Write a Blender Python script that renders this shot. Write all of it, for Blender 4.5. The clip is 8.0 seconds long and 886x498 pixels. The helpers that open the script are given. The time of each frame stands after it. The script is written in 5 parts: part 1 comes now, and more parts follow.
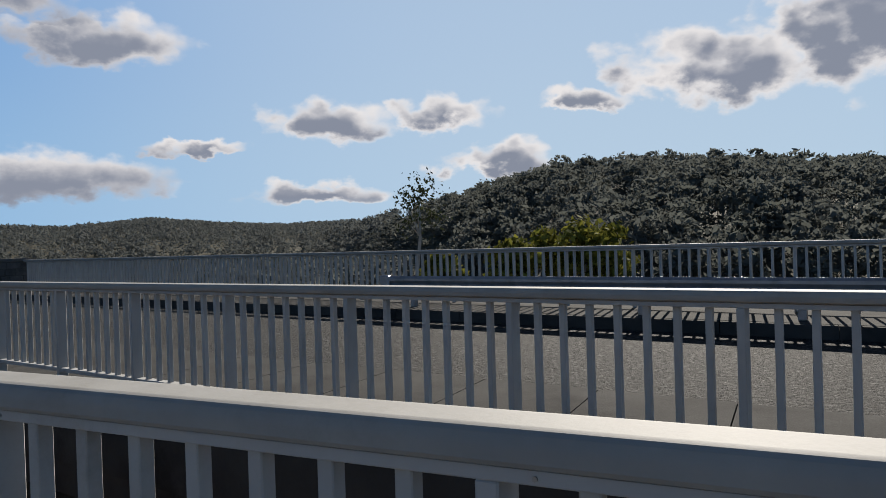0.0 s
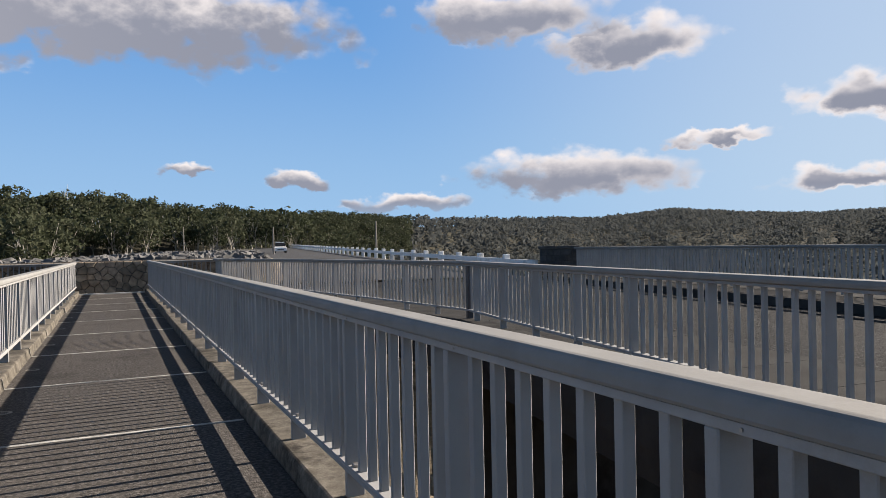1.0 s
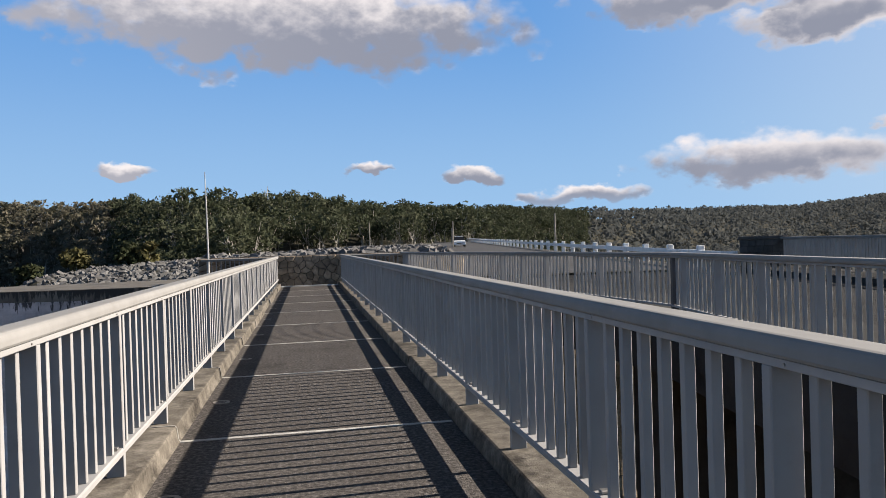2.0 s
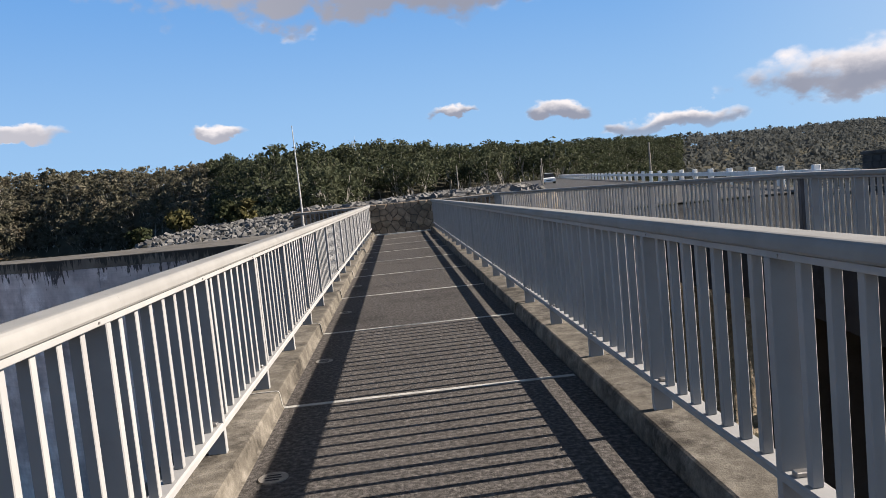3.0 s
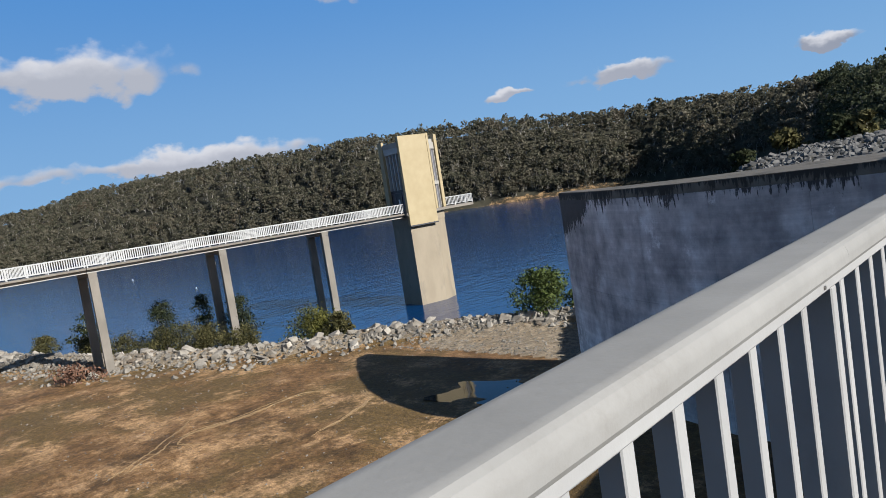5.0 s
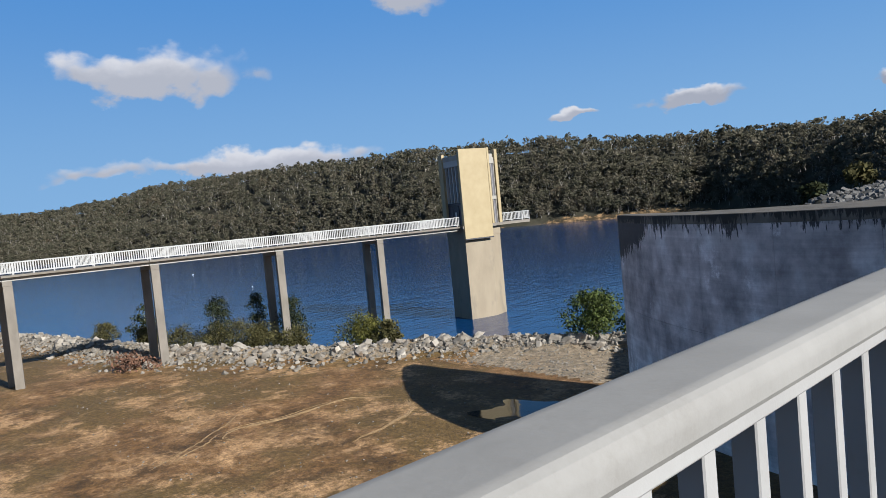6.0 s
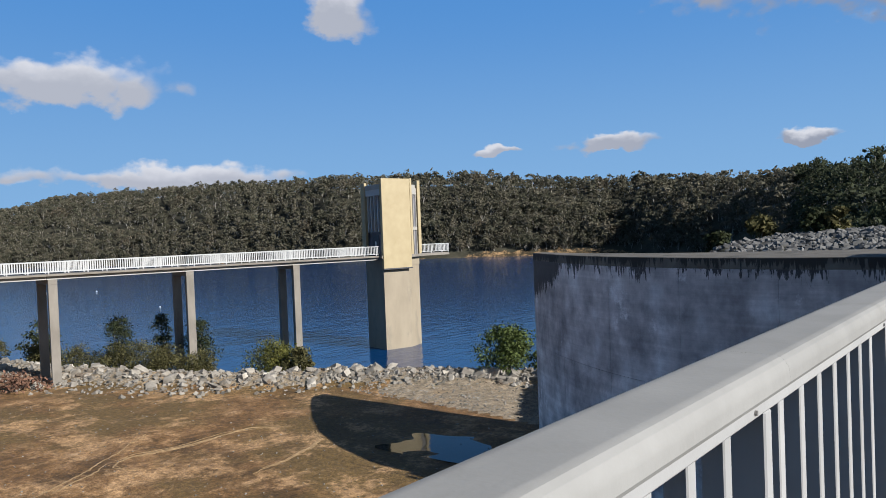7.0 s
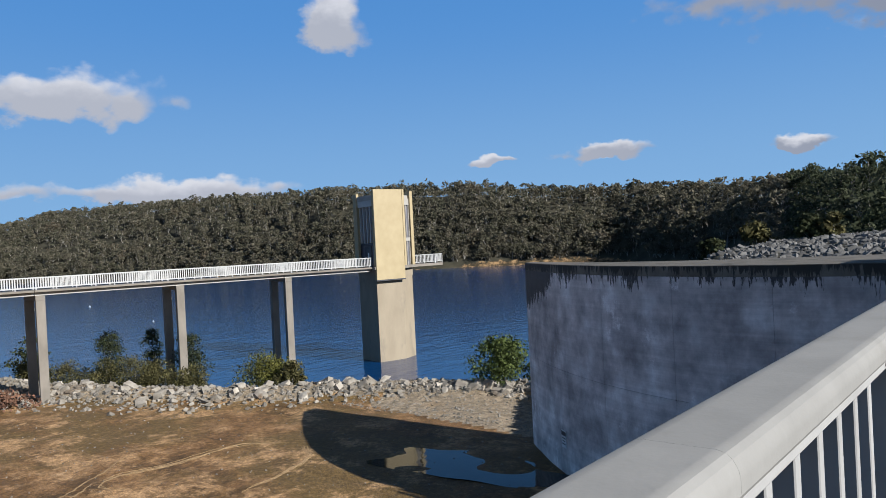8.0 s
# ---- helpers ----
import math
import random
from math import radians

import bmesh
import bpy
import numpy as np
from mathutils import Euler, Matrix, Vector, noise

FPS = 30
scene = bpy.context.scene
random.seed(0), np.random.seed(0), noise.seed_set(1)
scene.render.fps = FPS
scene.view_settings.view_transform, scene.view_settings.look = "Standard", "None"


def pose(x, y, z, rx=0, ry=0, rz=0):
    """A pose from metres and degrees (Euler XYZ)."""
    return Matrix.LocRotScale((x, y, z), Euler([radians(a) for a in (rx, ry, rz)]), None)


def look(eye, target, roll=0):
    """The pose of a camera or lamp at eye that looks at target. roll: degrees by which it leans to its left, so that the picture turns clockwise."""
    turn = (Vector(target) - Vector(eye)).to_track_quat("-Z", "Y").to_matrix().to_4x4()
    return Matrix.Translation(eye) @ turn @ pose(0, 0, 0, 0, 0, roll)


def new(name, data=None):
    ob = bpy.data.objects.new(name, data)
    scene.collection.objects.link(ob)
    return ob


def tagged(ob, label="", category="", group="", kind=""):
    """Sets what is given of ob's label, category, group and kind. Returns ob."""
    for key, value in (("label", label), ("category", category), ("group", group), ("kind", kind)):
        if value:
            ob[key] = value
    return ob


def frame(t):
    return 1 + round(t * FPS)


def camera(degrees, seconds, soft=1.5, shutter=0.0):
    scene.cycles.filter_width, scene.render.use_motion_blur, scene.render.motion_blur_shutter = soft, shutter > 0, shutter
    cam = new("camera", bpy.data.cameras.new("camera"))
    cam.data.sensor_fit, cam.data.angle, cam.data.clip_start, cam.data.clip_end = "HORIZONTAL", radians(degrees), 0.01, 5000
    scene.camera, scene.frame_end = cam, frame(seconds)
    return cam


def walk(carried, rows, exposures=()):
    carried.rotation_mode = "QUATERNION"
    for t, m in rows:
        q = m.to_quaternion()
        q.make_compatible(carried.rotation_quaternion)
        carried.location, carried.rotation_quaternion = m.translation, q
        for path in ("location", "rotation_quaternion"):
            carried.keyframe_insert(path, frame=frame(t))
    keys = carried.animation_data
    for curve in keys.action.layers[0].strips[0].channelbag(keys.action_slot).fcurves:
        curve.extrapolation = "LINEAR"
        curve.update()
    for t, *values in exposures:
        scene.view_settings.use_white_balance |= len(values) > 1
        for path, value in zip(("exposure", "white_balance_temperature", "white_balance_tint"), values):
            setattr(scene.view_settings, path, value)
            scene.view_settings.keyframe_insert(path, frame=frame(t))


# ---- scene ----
cam = camera(63.1, 8.0, 0.45)

PATH = [
    (0, (0.186, -2.62, 1.548), (1.988, -1.752, 1.53), -1.8),
    (0.3, (0.179, -2.389, 1.552), (1.774, -1.18, 1.544), -1.9),
    (0.5, (0.153, -2.266, 1.544), (1.538, -0.824, 1.537), -2.0),
    (0.7, (0.139, -2.139, 1.524), (1.28, -0.497, 1.524), -2.0),
    (1, (0.139, -1.943, 1.547), (0.97, -0.124, 1.539), -1.2),
    (1.2, (0.13, -1.809, 1.549), (0.781, 0.081, 1.521), -1.0),
    (1.5, (0.089, -1.596, 1.536), (0.6, 0.338, 1.533), -0.6),
    (1.7, (0.052, -1.467, 1.526), (0.502, 0.482, 1.533), -0.8),
    (2.8, (-0.022, -0.684, 1.515), (0.146, 1.304, 1.376), -5.2),
    (3, (-0.034, -0.576, 1.503), (0.079, 1.414, 1.344), -5.6),
    (3.5, (-0.138, -0.258, 1.506), (-0.22, 1.731, 1.322), -7.1),
    (4, (-0.31, -0.002, 1.488), (-0.92, 1.894, 1.301), -8.3),
    (4.5, (-0.472, 0.206, 1.51), (-1.568, 1.87, 1.335), -8.4),
    (5, (-0.66, 0.233, 1.521), (-2.003, 1.706, 1.356), -8.8),
    (5.2, (-0.665, 0.262, 1.533), (-2.074, 1.672, 1.38), -8.5),
    (6.3, (-0.714, 0.397, 1.491), (-2.142, 1.795, 1.397), -4.3),
    (6.5, (-0.735, 0.45, 1.496), (-2.112, 1.898, 1.413), -4.2),
    (7, (-0.712, 0.65, 1.514), (-1.999, 2.181, 1.474), -2.2),
    (7.5, (-0.739, 0.902, 1.512), (-2.0, 2.454, 1.506), -1.9),
    (8, (-0.823, 1.311, 1.519), (-2.101, 2.85, 1.507), -2.9),
]
walk(cam, [(t, look(eye, target, roll)) for t, eye, target, roll in PATH], [(0, 1.2, 6700, 10), (0.5, 1.18, 6600, 14), (0.7, 1.34, 6850, 14), (1, 1.4, 6950, 14), (1.5, 1.38, 6900, 14), (3, 1.49, 6800, 14), (4, 1.34, 6500, 12), (4.5, 1.17, 6200, 10), (5, 1.04, 6100, 10), (6.5, 1.07, 6050, 10), (8, 1.06, 6050, 10)])

# ---- world, sun, exposure ----
SUN_AZ, SUN_EL = 86.5, 28.5          # degrees clockwise from +y, and above the horizon
world = bpy.data.worlds.new("world")
scene.world = world
world.use_nodes = True
wt = world.node_tree
WN, WL = wt.nodes, wt.links


def wmath(op, a, b=None, c=None, clamp=False):
    n = WN.new("ShaderNodeMath")
    n.operation, n.use_clamp = op, clamp
    for i, v in enumerate((a, b, c)):
        if v is None:
            continue
        if isinstance(v, (int, float)):
            n.inputs[i].default_value = v
        else:
            WL.new(v, n.inputs[i])
    return n.outputs[0]


def wstep(v, lo, hi, a=0.0, b=1.0):
    n = WN.new("ShaderNodeMapRange")
    n.interpolation_type = "SMOOTHSTEP"
    WL.new(v, n.inputs[0])
    for i, q in enumerate((lo, hi, a, b)):
        n.inputs[i + 1].default_value = q
    return n.outputs[0]


sky = WN.new("ShaderNodeTexSky")
sky.sky_type, sky.sun_disc = "NISHITA", False
sky.sun_elevation, sky.sun_rotation = radians(SUN_EL), radians(SUN_AZ)
sky.air_density, sky.dust_density, sky.ozone_density = 0.8, 0.1, 2.0
tint = WN.new("ShaderNodeHueSaturation")
tint.inputs["Saturation"].default_value = 0.85
hue = WN.new("ShaderNodeMixRGB")
hue.blend_type = "MULTIPLY"
hue.inputs[0].default_value, hue.inputs[2].default_value = 1.0, (0.54, 0.55, 0.58, 1)
WL.new(sky.outputs[0], hue.inputs[1])
WL.new(hue.outputs[0], tint.inputs["Color"])

# fair-weather clouds: azimuth, elevation, half width, half height, in degrees
CLOUDS = [
    (55.6, 9.4, 5.6, 2.2), (64.4, 9.7, 4.4, 1.9), (55.0, 4.0, 5.5, 1.1), (69.4, 6.2, 5.2, 1.7), (86.0, 11.6, 9.0, 3.4),
    (95.5, 13.0, 9.0, 5.2), (75.8, 10.4, 3.8, 1.2), (45.4, 7.3, 3.8, 0.7), (39.2, 14.8, 6.0, 2.8), (30.2, 17.2, 8.4, 2.6),
    (36.0, 5.2, 9.4, 2.3), (21.8, 3.4, 5.0, 0.9), (4.8, 5.8, 1.9, 0.65), (13.8, 5.2, 2.3, 0.8), (-1.5, 16.4, 20.0, 4.9),
    (-26.8, 6.6, 3.6, 0.8), (-47.6, 17.0, 2.7, 3.8), (-66.7, 11.4, 6.8, 2.1), (-61.5, 4.7, 11.0, 1.2), (-35.4, 6.2, 2.0, 0.65), (-12.3, 5.8, 2.4, 0.6)]
geo = WN.new("ShaderNodeTexCoord")
sep = WN.new("ShaderNodeSeparateXYZ")
WL.new(geo.outputs["Generated"], sep.inputs[0])
az = wmath("MULTIPLY", wmath("ARCTAN2", sep.outputs[0], sep.outputs[1]), 57.2958)
el = wmath("MULTIPLY", wmath("ARCSINE", sep.outputs[2]), 57.2958)
comb = WN.new("ShaderNodeCombineXYZ")
WL.new(az, comb.inputs[0])
WL.new(wmath("MULTIPLY", el, 1.5), comb.inputs[1])


def wnoise(scale, detail, rough, shift=(0, 0, 0)):
    mp = WN.new("ShaderNodeMapping")
    mp.inputs["Location"].default_value = shift
    WL.new(comb.outputs[0], mp.inputs[0])
    n = WN.new("ShaderNodeTexNoise")
    n.inputs["Scale"].default_value, n.inputs["Detail"].default_value, n.inputs["Roughness"].default_value = scale, detail, rough
    WL.new(mp.outputs[0], n.inputs["Vector"])
    return n.outputs[0]


big = wmath("SUBTRACT", wnoise(0.20, 7.0, 0.5), 0.5)
fine = wmath("SUBTRACT", wnoise(0.70, 8.0, 0.56, (3.0, 7.0, 1.0)), 0.5)
lift = wmath("SUBTRACT", wnoise(0.30, 7.0, 0.52, (11.0, 5.0, 2.0)), 0.5)
az2 = wmath("ADD", az, wmath("ADD", wmath("MULTIPLY", big, 7.0), wmath("MULTIPLY", fine, 1.2)))
el2 = wmath("ADD", el, wmath("ADD", wmath("MULTIPLY", lift, 3.4), wmath("MULTIPLY", fine, 0.9)))
field, low = None, None
for a0, e0, w, h in CLOUDS:
    u = wmath("DIVIDE", wmath("SUBTRACT", az2, a0), w * 1.05)
    v = wmath("DIVIDE", wmath("SUBTRACT", el2, e0), h * 1.05)
    v2 = wmath("MAXIMUM", v, wmath("MULTIPLY", v, -1.5))       # flatter below
    d = wmath("SUBTRACT", 1.0, wmath("SQRT", wmath("ADD", wmath("MULTIPLY", u, u), wmath("MULTIPLY", v2, v2))))
    belly = wmath("MINIMUM", wmath("ADD", wmath("MULTIPLY", d, 2.6), 0.45), wmath("SUBTRACT", 0.55, v))
    field = d if field is None else wmath("MAXIMUM", field, d)
    low = belly if low is None else wmath("MAXIMUM", low, belly)
def wpuffs(scale, shift):
    """Round heads like those of heaped clouds: 1 at the middle of each."""
    warp = WN.new("ShaderNodeCombineXYZ")
    WL.new(wmath("MULTIPLY_ADD", fine, 1.6, az), warp.inputs[0])
    WL.new(wmath("MULTIPLY_ADD", el, 1.35, wmath("MULTIPLY", lift, 1.5)), warp.inputs[1])
    warp.inputs[2].default_value = shift
    n = WN.new("ShaderNodeTexVoronoi")
    n.feature = "SMOOTH_F1"
    n.inputs["Scale"].default_value, n.inputs["Smoothness"].default_value = scale, 0.35
    WL.new(warp.outputs[0], n.inputs["Vector"])
    return wmath("SUBTRACT", 1.0, n.outputs["Distance"])


puffs = wmath("ADD", wmath("MULTIPLY", wpuffs(0.42, 2.0), 0.55), wmath("MULTIPLY", wpuffs(1.0, 5.0), 0.18))
dens = wmath("ADD", field, wmath("ADD", wmath("MULTIPLY", big, 0.75), wmath("ADD", wmath("MULTIPLY", fine, 0.34), wmath("SUBTRACT", puffs, 0.45))))
cover = wmath("MULTIPLY", wstep(dens, -0.10, 0.34), wstep(el, 1.0, 4.0))
shade = wstep(wmath("ADD", low, wmath("ADD", wmath("MULTIPLY", fine, 1.0), wmath("MULTIPLY", lift, 1.2))), -0.18, 0.62)
# towards the sun: paler sky, and clouds lit from behind, with dark hearts and bright rims
sunward = wmath("ADD", wmath("MULTIPLY", sep.outputs[0], math.cos(radians(SUN_EL)) * math.sin(radians(SUN_AZ))),
                wmath("ADD", wmath("MULTIPLY", sep.outputs[1], math.cos(radians(SUN_EL)) * math.cos(radians(SUN_AZ))), wmath("MULTIPLY", sep.outputs[2], math.sin(radians(SUN_EL)))))
backlit = wstep(sunward, 0.5, 0.85)
heart = wstep(wmath("ADD", dens, wmath("MULTIPLY", lift, 1.0)), 0.12, 0.70)
sh = WN.new("ShaderNodeMixRGB")
WL.new(backlit, sh.inputs[0])
WL.new(wmath("MULTIPLY", shade, wstep(sunward, -0.6, 0.3, 0.5, 0.98)), sh.inputs[1])
WL.new(heart, sh.inputs[2])
cl = WN.new("ShaderNodeMixRGB")
cl.inputs[1].default_value, cl.inputs[2].default_value = (7.4, 7.3, 7.5, 1), (2.2, 2.5, 3.25, 1)
WL.new(sh.outputs[0], cl.inputs[0])
# pale air low over the hills
air = WN.new("ShaderNodeMixRGB")
WL.new(wstep(el, 16.0, 46.0), air.inputs[0])
pale = WN.new("ShaderNodeMixRGB")
WL.new(wstep(sunward, 0.4, 1.0, 0.0, 0.6), pale.inputs[0])
low_air = WN.new("ShaderNodeMixRGB")
WL.new(wstep(el, 0.0, 20.0), low_air.inputs[0])
low_air.inputs[1].default_value, low_air.inputs[2].default_value = (2.55, 4.55, 7.0, 1), (1.0, 2.85, 6.2, 1)
WL.new(low_air.outputs[0], pale.inputs[1])
pale.inputs[2].default_value = (5.7, 6.7, 7.5, 1)
WL.new(pale.outputs[0], air.inputs[1])
WL.new(tint.outputs[0], air.inputs[2])
mixed = WN.new("ShaderNodeMixRGB")
WL.new(cover, mixed.inputs[0])
WL.new(air.outputs[0], mixed.inputs[1])
WL.new(cl.outputs[0], mixed.inputs[2])
WL.new(mixed.outputs[0], WN["Background"].inputs[0])
WN["Background"].inputs[1].default_value = 0.0468

sun = new("sun", bpy.data.lights.new("sun", "SUN"))
sun.data.energy, sun.data.angle, sun.data.color = 4.3, radians(0.4), (1, 0.94, 0.85)
sa, se = radians(SUN_AZ), radians(SUN_EL)
sun.matrix_world = look((60 * math.sin(sa) * math.cos(se), 60 * math.cos(sa) * math.cos(se), 60 * math.sin(se)), (0, 0, 0))

# ---- materials ----


def surface(name, stops, scale=1.0, rough=0.8, bump=0.2, bump_scale=None, metal=0.0, per_piece=0.0, per_island=0.0, stretch=(1, 1, 1),
            stain=None, stain_scale=0.3, stain_at=(0.52, 0.68), stain_rough=0.65, second=None, detail=8.0, grain=0.6, spec=0.5, translucent=0.0, bump_dist=0.02):
    """A procedural surface: colours along a noise at real size, a second, larger noise of stains, and fine relief."""
    m = bpy.data.materials.new(name)
    m.use_nodes = True
    N, L = m.node_tree.nodes, m.node_tree.links
    b = N["Principled BSDF"]
    g = N.new("ShaderNodeNewGeometry")
    mp = N.new("ShaderNodeMapping")
    mp.inputs["Scale"].default_value = stretch
    L.new(g.outputs["Position"], mp.inputs[0])

    def noise_tex(s, d=detail, r=0.6):
        n = N.new("ShaderNodeTexNoise")
        n.inputs["Scale"].default_value, n.inputs["Detail"].default_value, n.inputs["Roughness"].default_value = s, d, r
        L.new(mp.outputs[0], n.inputs["Vector"])
        return n.outputs[0]
    ramp = N.new("ShaderNodeValToRGB")
    L.new(noise_tex(scale, detail, grain), ramp.inputs[0])
    es = ramp.color_ramp.elements
    es[0].position, es[0].color = stops[0][0], (*stops[0][1], 1)
    es[1].position, es[1].color = stops[-1][0], (*stops[-1][1], 1)
    for p, c in stops[1:-1]:
        e = es.new(p)
        e.color = (*c, 1)
    col = ramp.outputs[0]
    for tone, size, (lo, hi), rg in [(stain, stain_scale, stain_at, stain_rough)] * bool(stain) + [second] * bool(second):
        mr = N.new("ShaderNodeMapRange")
        mr.interpolation_type = "SMOOTHSTEP"
        L.new(noise_tex(size, 10.0, rg), mr.inputs[0])
        mr.inputs[1].default_value, mr.inputs[2].default_value = lo, hi
        mx = N.new("ShaderNodeMixRGB")
        L.new(mr.outputs[0], mx.inputs[0])
        L.new(col, mx.inputs[1])
        mx.inputs[2].default_value = (*tone, 1)
        col = mx.outputs[0]
    for amount, node, out in ((per_piece, "ShaderNodeObjectInfo", "Random"), (per_island, None, "Random Per Island")):
        if amount:
            src = N.new(node).outputs[out] if node else g.outputs[out]
            hs = N.new("ShaderNodeHueSaturation")
            mr = N.new("ShaderNodeMapRange")
            L.new(src, mr.inputs[0])
            mr.inputs[3].default_value, mr.inputs[4].default_value = 1 - amount, 1 + amount
            L.new(mr.outputs[0], hs.inputs["Value"])
            L.new(col, hs.inputs["Color"])
            col = hs.outputs[0]
    L.new(col, b.inputs["Base Color"])
    b.inputs["Roughness"].default_value, b.inputs["Metallic"].default_value = rough, metal
    b.inputs["Specular IOR Level"].default_value = spec
    if bump:
        bp = N.new("ShaderNodeBump")
        bp.inputs["Strength"].default_value, bp.inputs["Distance"].default_value = bump, bump_dist
        L.new(noise_tex(bump_scale or scale * 6, 5.0, 0.6), bp.inputs["Height"])
        L.new(bp.outputs[0], b.inputs["Normal"])
    if translucent:
        tr = N.new("ShaderNodeBsdfTranslucent")
        L.new(col, tr.inputs[0])
        ms = N.new("ShaderNodeMixShader")
        ms.inputs[0].default_value = translucent
        L.new(b.outputs[0], ms.inputs[1])
        L.new(tr.outputs[0], ms.inputs[2])
        L.new(ms.outputs[0], N["Material Output"].inputs[0])
    return m


paint = surface("rail_paint", [(0.3, (0.261, 0.257, 0.251)), (0.7, (0.311, 0.309, 0.301))], 3.0, 0.72, 0.05, 60, stain=(0.208, 0.199, 0.183), stain_scale=1.3, stain_at=(0.53, 0.8), stain_rough=0.78, per_piece=0.06, spec=0.2)
cap_paint = surface("handrail_paint", [(0.3, (0.202, 0.198, 0.187)), (0.7, (0.247, 0.242, 0.229))], 4.0, 0.74, 0.05, 60, stain=(0.167, 0.158, 0.142), stain_scale=1.1, stain_at=(0.50, 0.78), stain_rough=0.8, per_piece=0.015, spec=0.2)
bolt_metal = surface("bolt_metal", [(0.3, (0.250, 0.240, 0.230)), (0.7, (0.400, 0.380, 0.360))], 20, 0.45, 0.1, metal=0.8)
deck_conc = surface("deck_concrete", [(0.30, (0.024, 0.021, 0.019)), (0.5, (0.069, 0.062, 0.056)), (0.68, (0.156, 0.141, 0.127))], 30, 0.9, 0.8, 75, stain=(0.032, 0.027, 0.024), stain_scale=0.8, stain_at=(0.48, 0.75), stain_rough=0.75, second=((0.168, 0.149, 0.130), 1.3, (0.66, 0.74), 0.7), per_piece=0.08, bump_dist=0.014, spec=0.2)
kerb_conc = surface("kerb_concrete", [(0.30, (0.063, 0.055, 0.044)), (0.48, (0.110, 0.097, 0.078)), (0.68, (0.215, 0.193, 0.160))], 5, 0.9, 0.3, 90, stain=(0.023, 0.019, 0.015), stain_scale=1.7, stain_at=(0.47, 0.66), stain_rough=0.78, per_piece=0.10, grain=0.75, spec=0.2)
seal = surface("joint_seal", [(0.3, (0.265, 0.257, 0.237)), (0.7, (0.449, 0.434, 0.394))], 9, 0.8, 0.4, 60)
cement = surface("pale_cement", [(0.3, (0.102, 0.096, 0.083)), (0.5, (0.205, 0.195, 0.173)), (0.7, (0.294, 0.282, 0.256))], 7, 0.85, 0.4, 60)
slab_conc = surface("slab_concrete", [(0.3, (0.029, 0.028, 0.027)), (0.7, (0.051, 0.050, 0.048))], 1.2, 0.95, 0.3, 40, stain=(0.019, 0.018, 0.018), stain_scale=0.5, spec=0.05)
wall_conc = surface("spillway_concrete", [(0.30, (0.327, 0.297, 0.292)), (0.5, (0.606, 0.551, 0.527)), (0.70, (0.850, 0.820, 0.800))], 0.7, 0.85, 0.35, 14, stretch=(1, 1, 0.9), stain=(0.293, 0.261, 0.256), stain_scale=0.3, stain_at=(0.48, 0.72), second=((0.850, 0.820, 0.800), 0.5, (0.57, 0.70), 0.75))


def add_streaks(m, top, reach, colour, shade_bias=0.0, corner=0.0):
    """Black damp runs that hang from a wall's coping, long and short; the bias paints in shade."""
    N, L = m.node_tree.nodes, m.node_tree.links
    b = N["Principled BSDF"]
    old = b.inputs["Base Color"].links[0].from_socket
    g = N.new("ShaderNodeNewGeometry")
    sp = N.new("ShaderNodeSeparateXYZ")
    L.new(g.outputs["Position"], sp.inputs[0])

    def runs(scale, zs, detail):
        mp = N.new("ShaderNodeMapping")
        mp.inputs["Scale"].default_value = (1, 1, zs)
        L.new(g.outputs["Position"], mp.inputs[0])
        n = N.new("ShaderNodeTexNoise")
        n.inputs["Scale"].default_value, n.inputs["Detail"].default_value, n.inputs["Roughness"].default_value = scale, detail, 0.65
        L.new(mp.outputs[0], n.inputs["Vector"])
        return n.outputs[0]

    def calc(op, p, q, r=None):
        n = N.new("ShaderNodeMath")
        n.operation = op
        for k, v in enumerate((p, q, r)):
            if isinstance(v, (int, float)):
                n.inputs[k].default_value = v
            elif v is not None:
                L.new(v, n.inputs[k])
        return n.outputs[0]
    down = calc("SUBTRACT", top, sp.outputs[2])
    patch = calc("SUBTRACT", runs(0.35, 0.05, 2.0), 0.46)
    thread = calc("SUBTRACT", runs(7.0, 0.16, 5.0), 0.5)
    length = calc("MULTIPLY_ADD", patch, reach * 3.2, calc("MULTIPLY", thread, reach * 4.2))
    end = N.new("ShaderNodeMapRange")
    end.interpolation_type = "SMOOTHSTEP"
    L.new(sp.outputs[0], end.inputs[0])
    end.inputs[1].default_value, end.inputs[2].default_value, end.inputs[3].default_value, end.inputs[4].default_value = -24.5, -19.5, corner + shade_bias, shade_bias
    length = calc("ADD", length, end.outputs[0])
    mask = N.new("ShaderNodeMapRange")
    mask.interpolation_type = "SMOOTHSTEP"
    L.new(calc("SUBTRACT", length, down), mask.inputs[0])
    mask.inputs[1].default_value, mask.inputs[2].default_value, mask.inputs[4].default_value = 0.0, 0.2, 0.92
    mx = N.new("ShaderNodeMixRGB")
    L.new(mask.outputs[0], mx.inputs[0])
    L.new(old, mx.inputs[1])
    mx.inputs[2].default_value = (*colour, 1)
    L.new(mx.outputs[0], b.inputs["Base Color"])


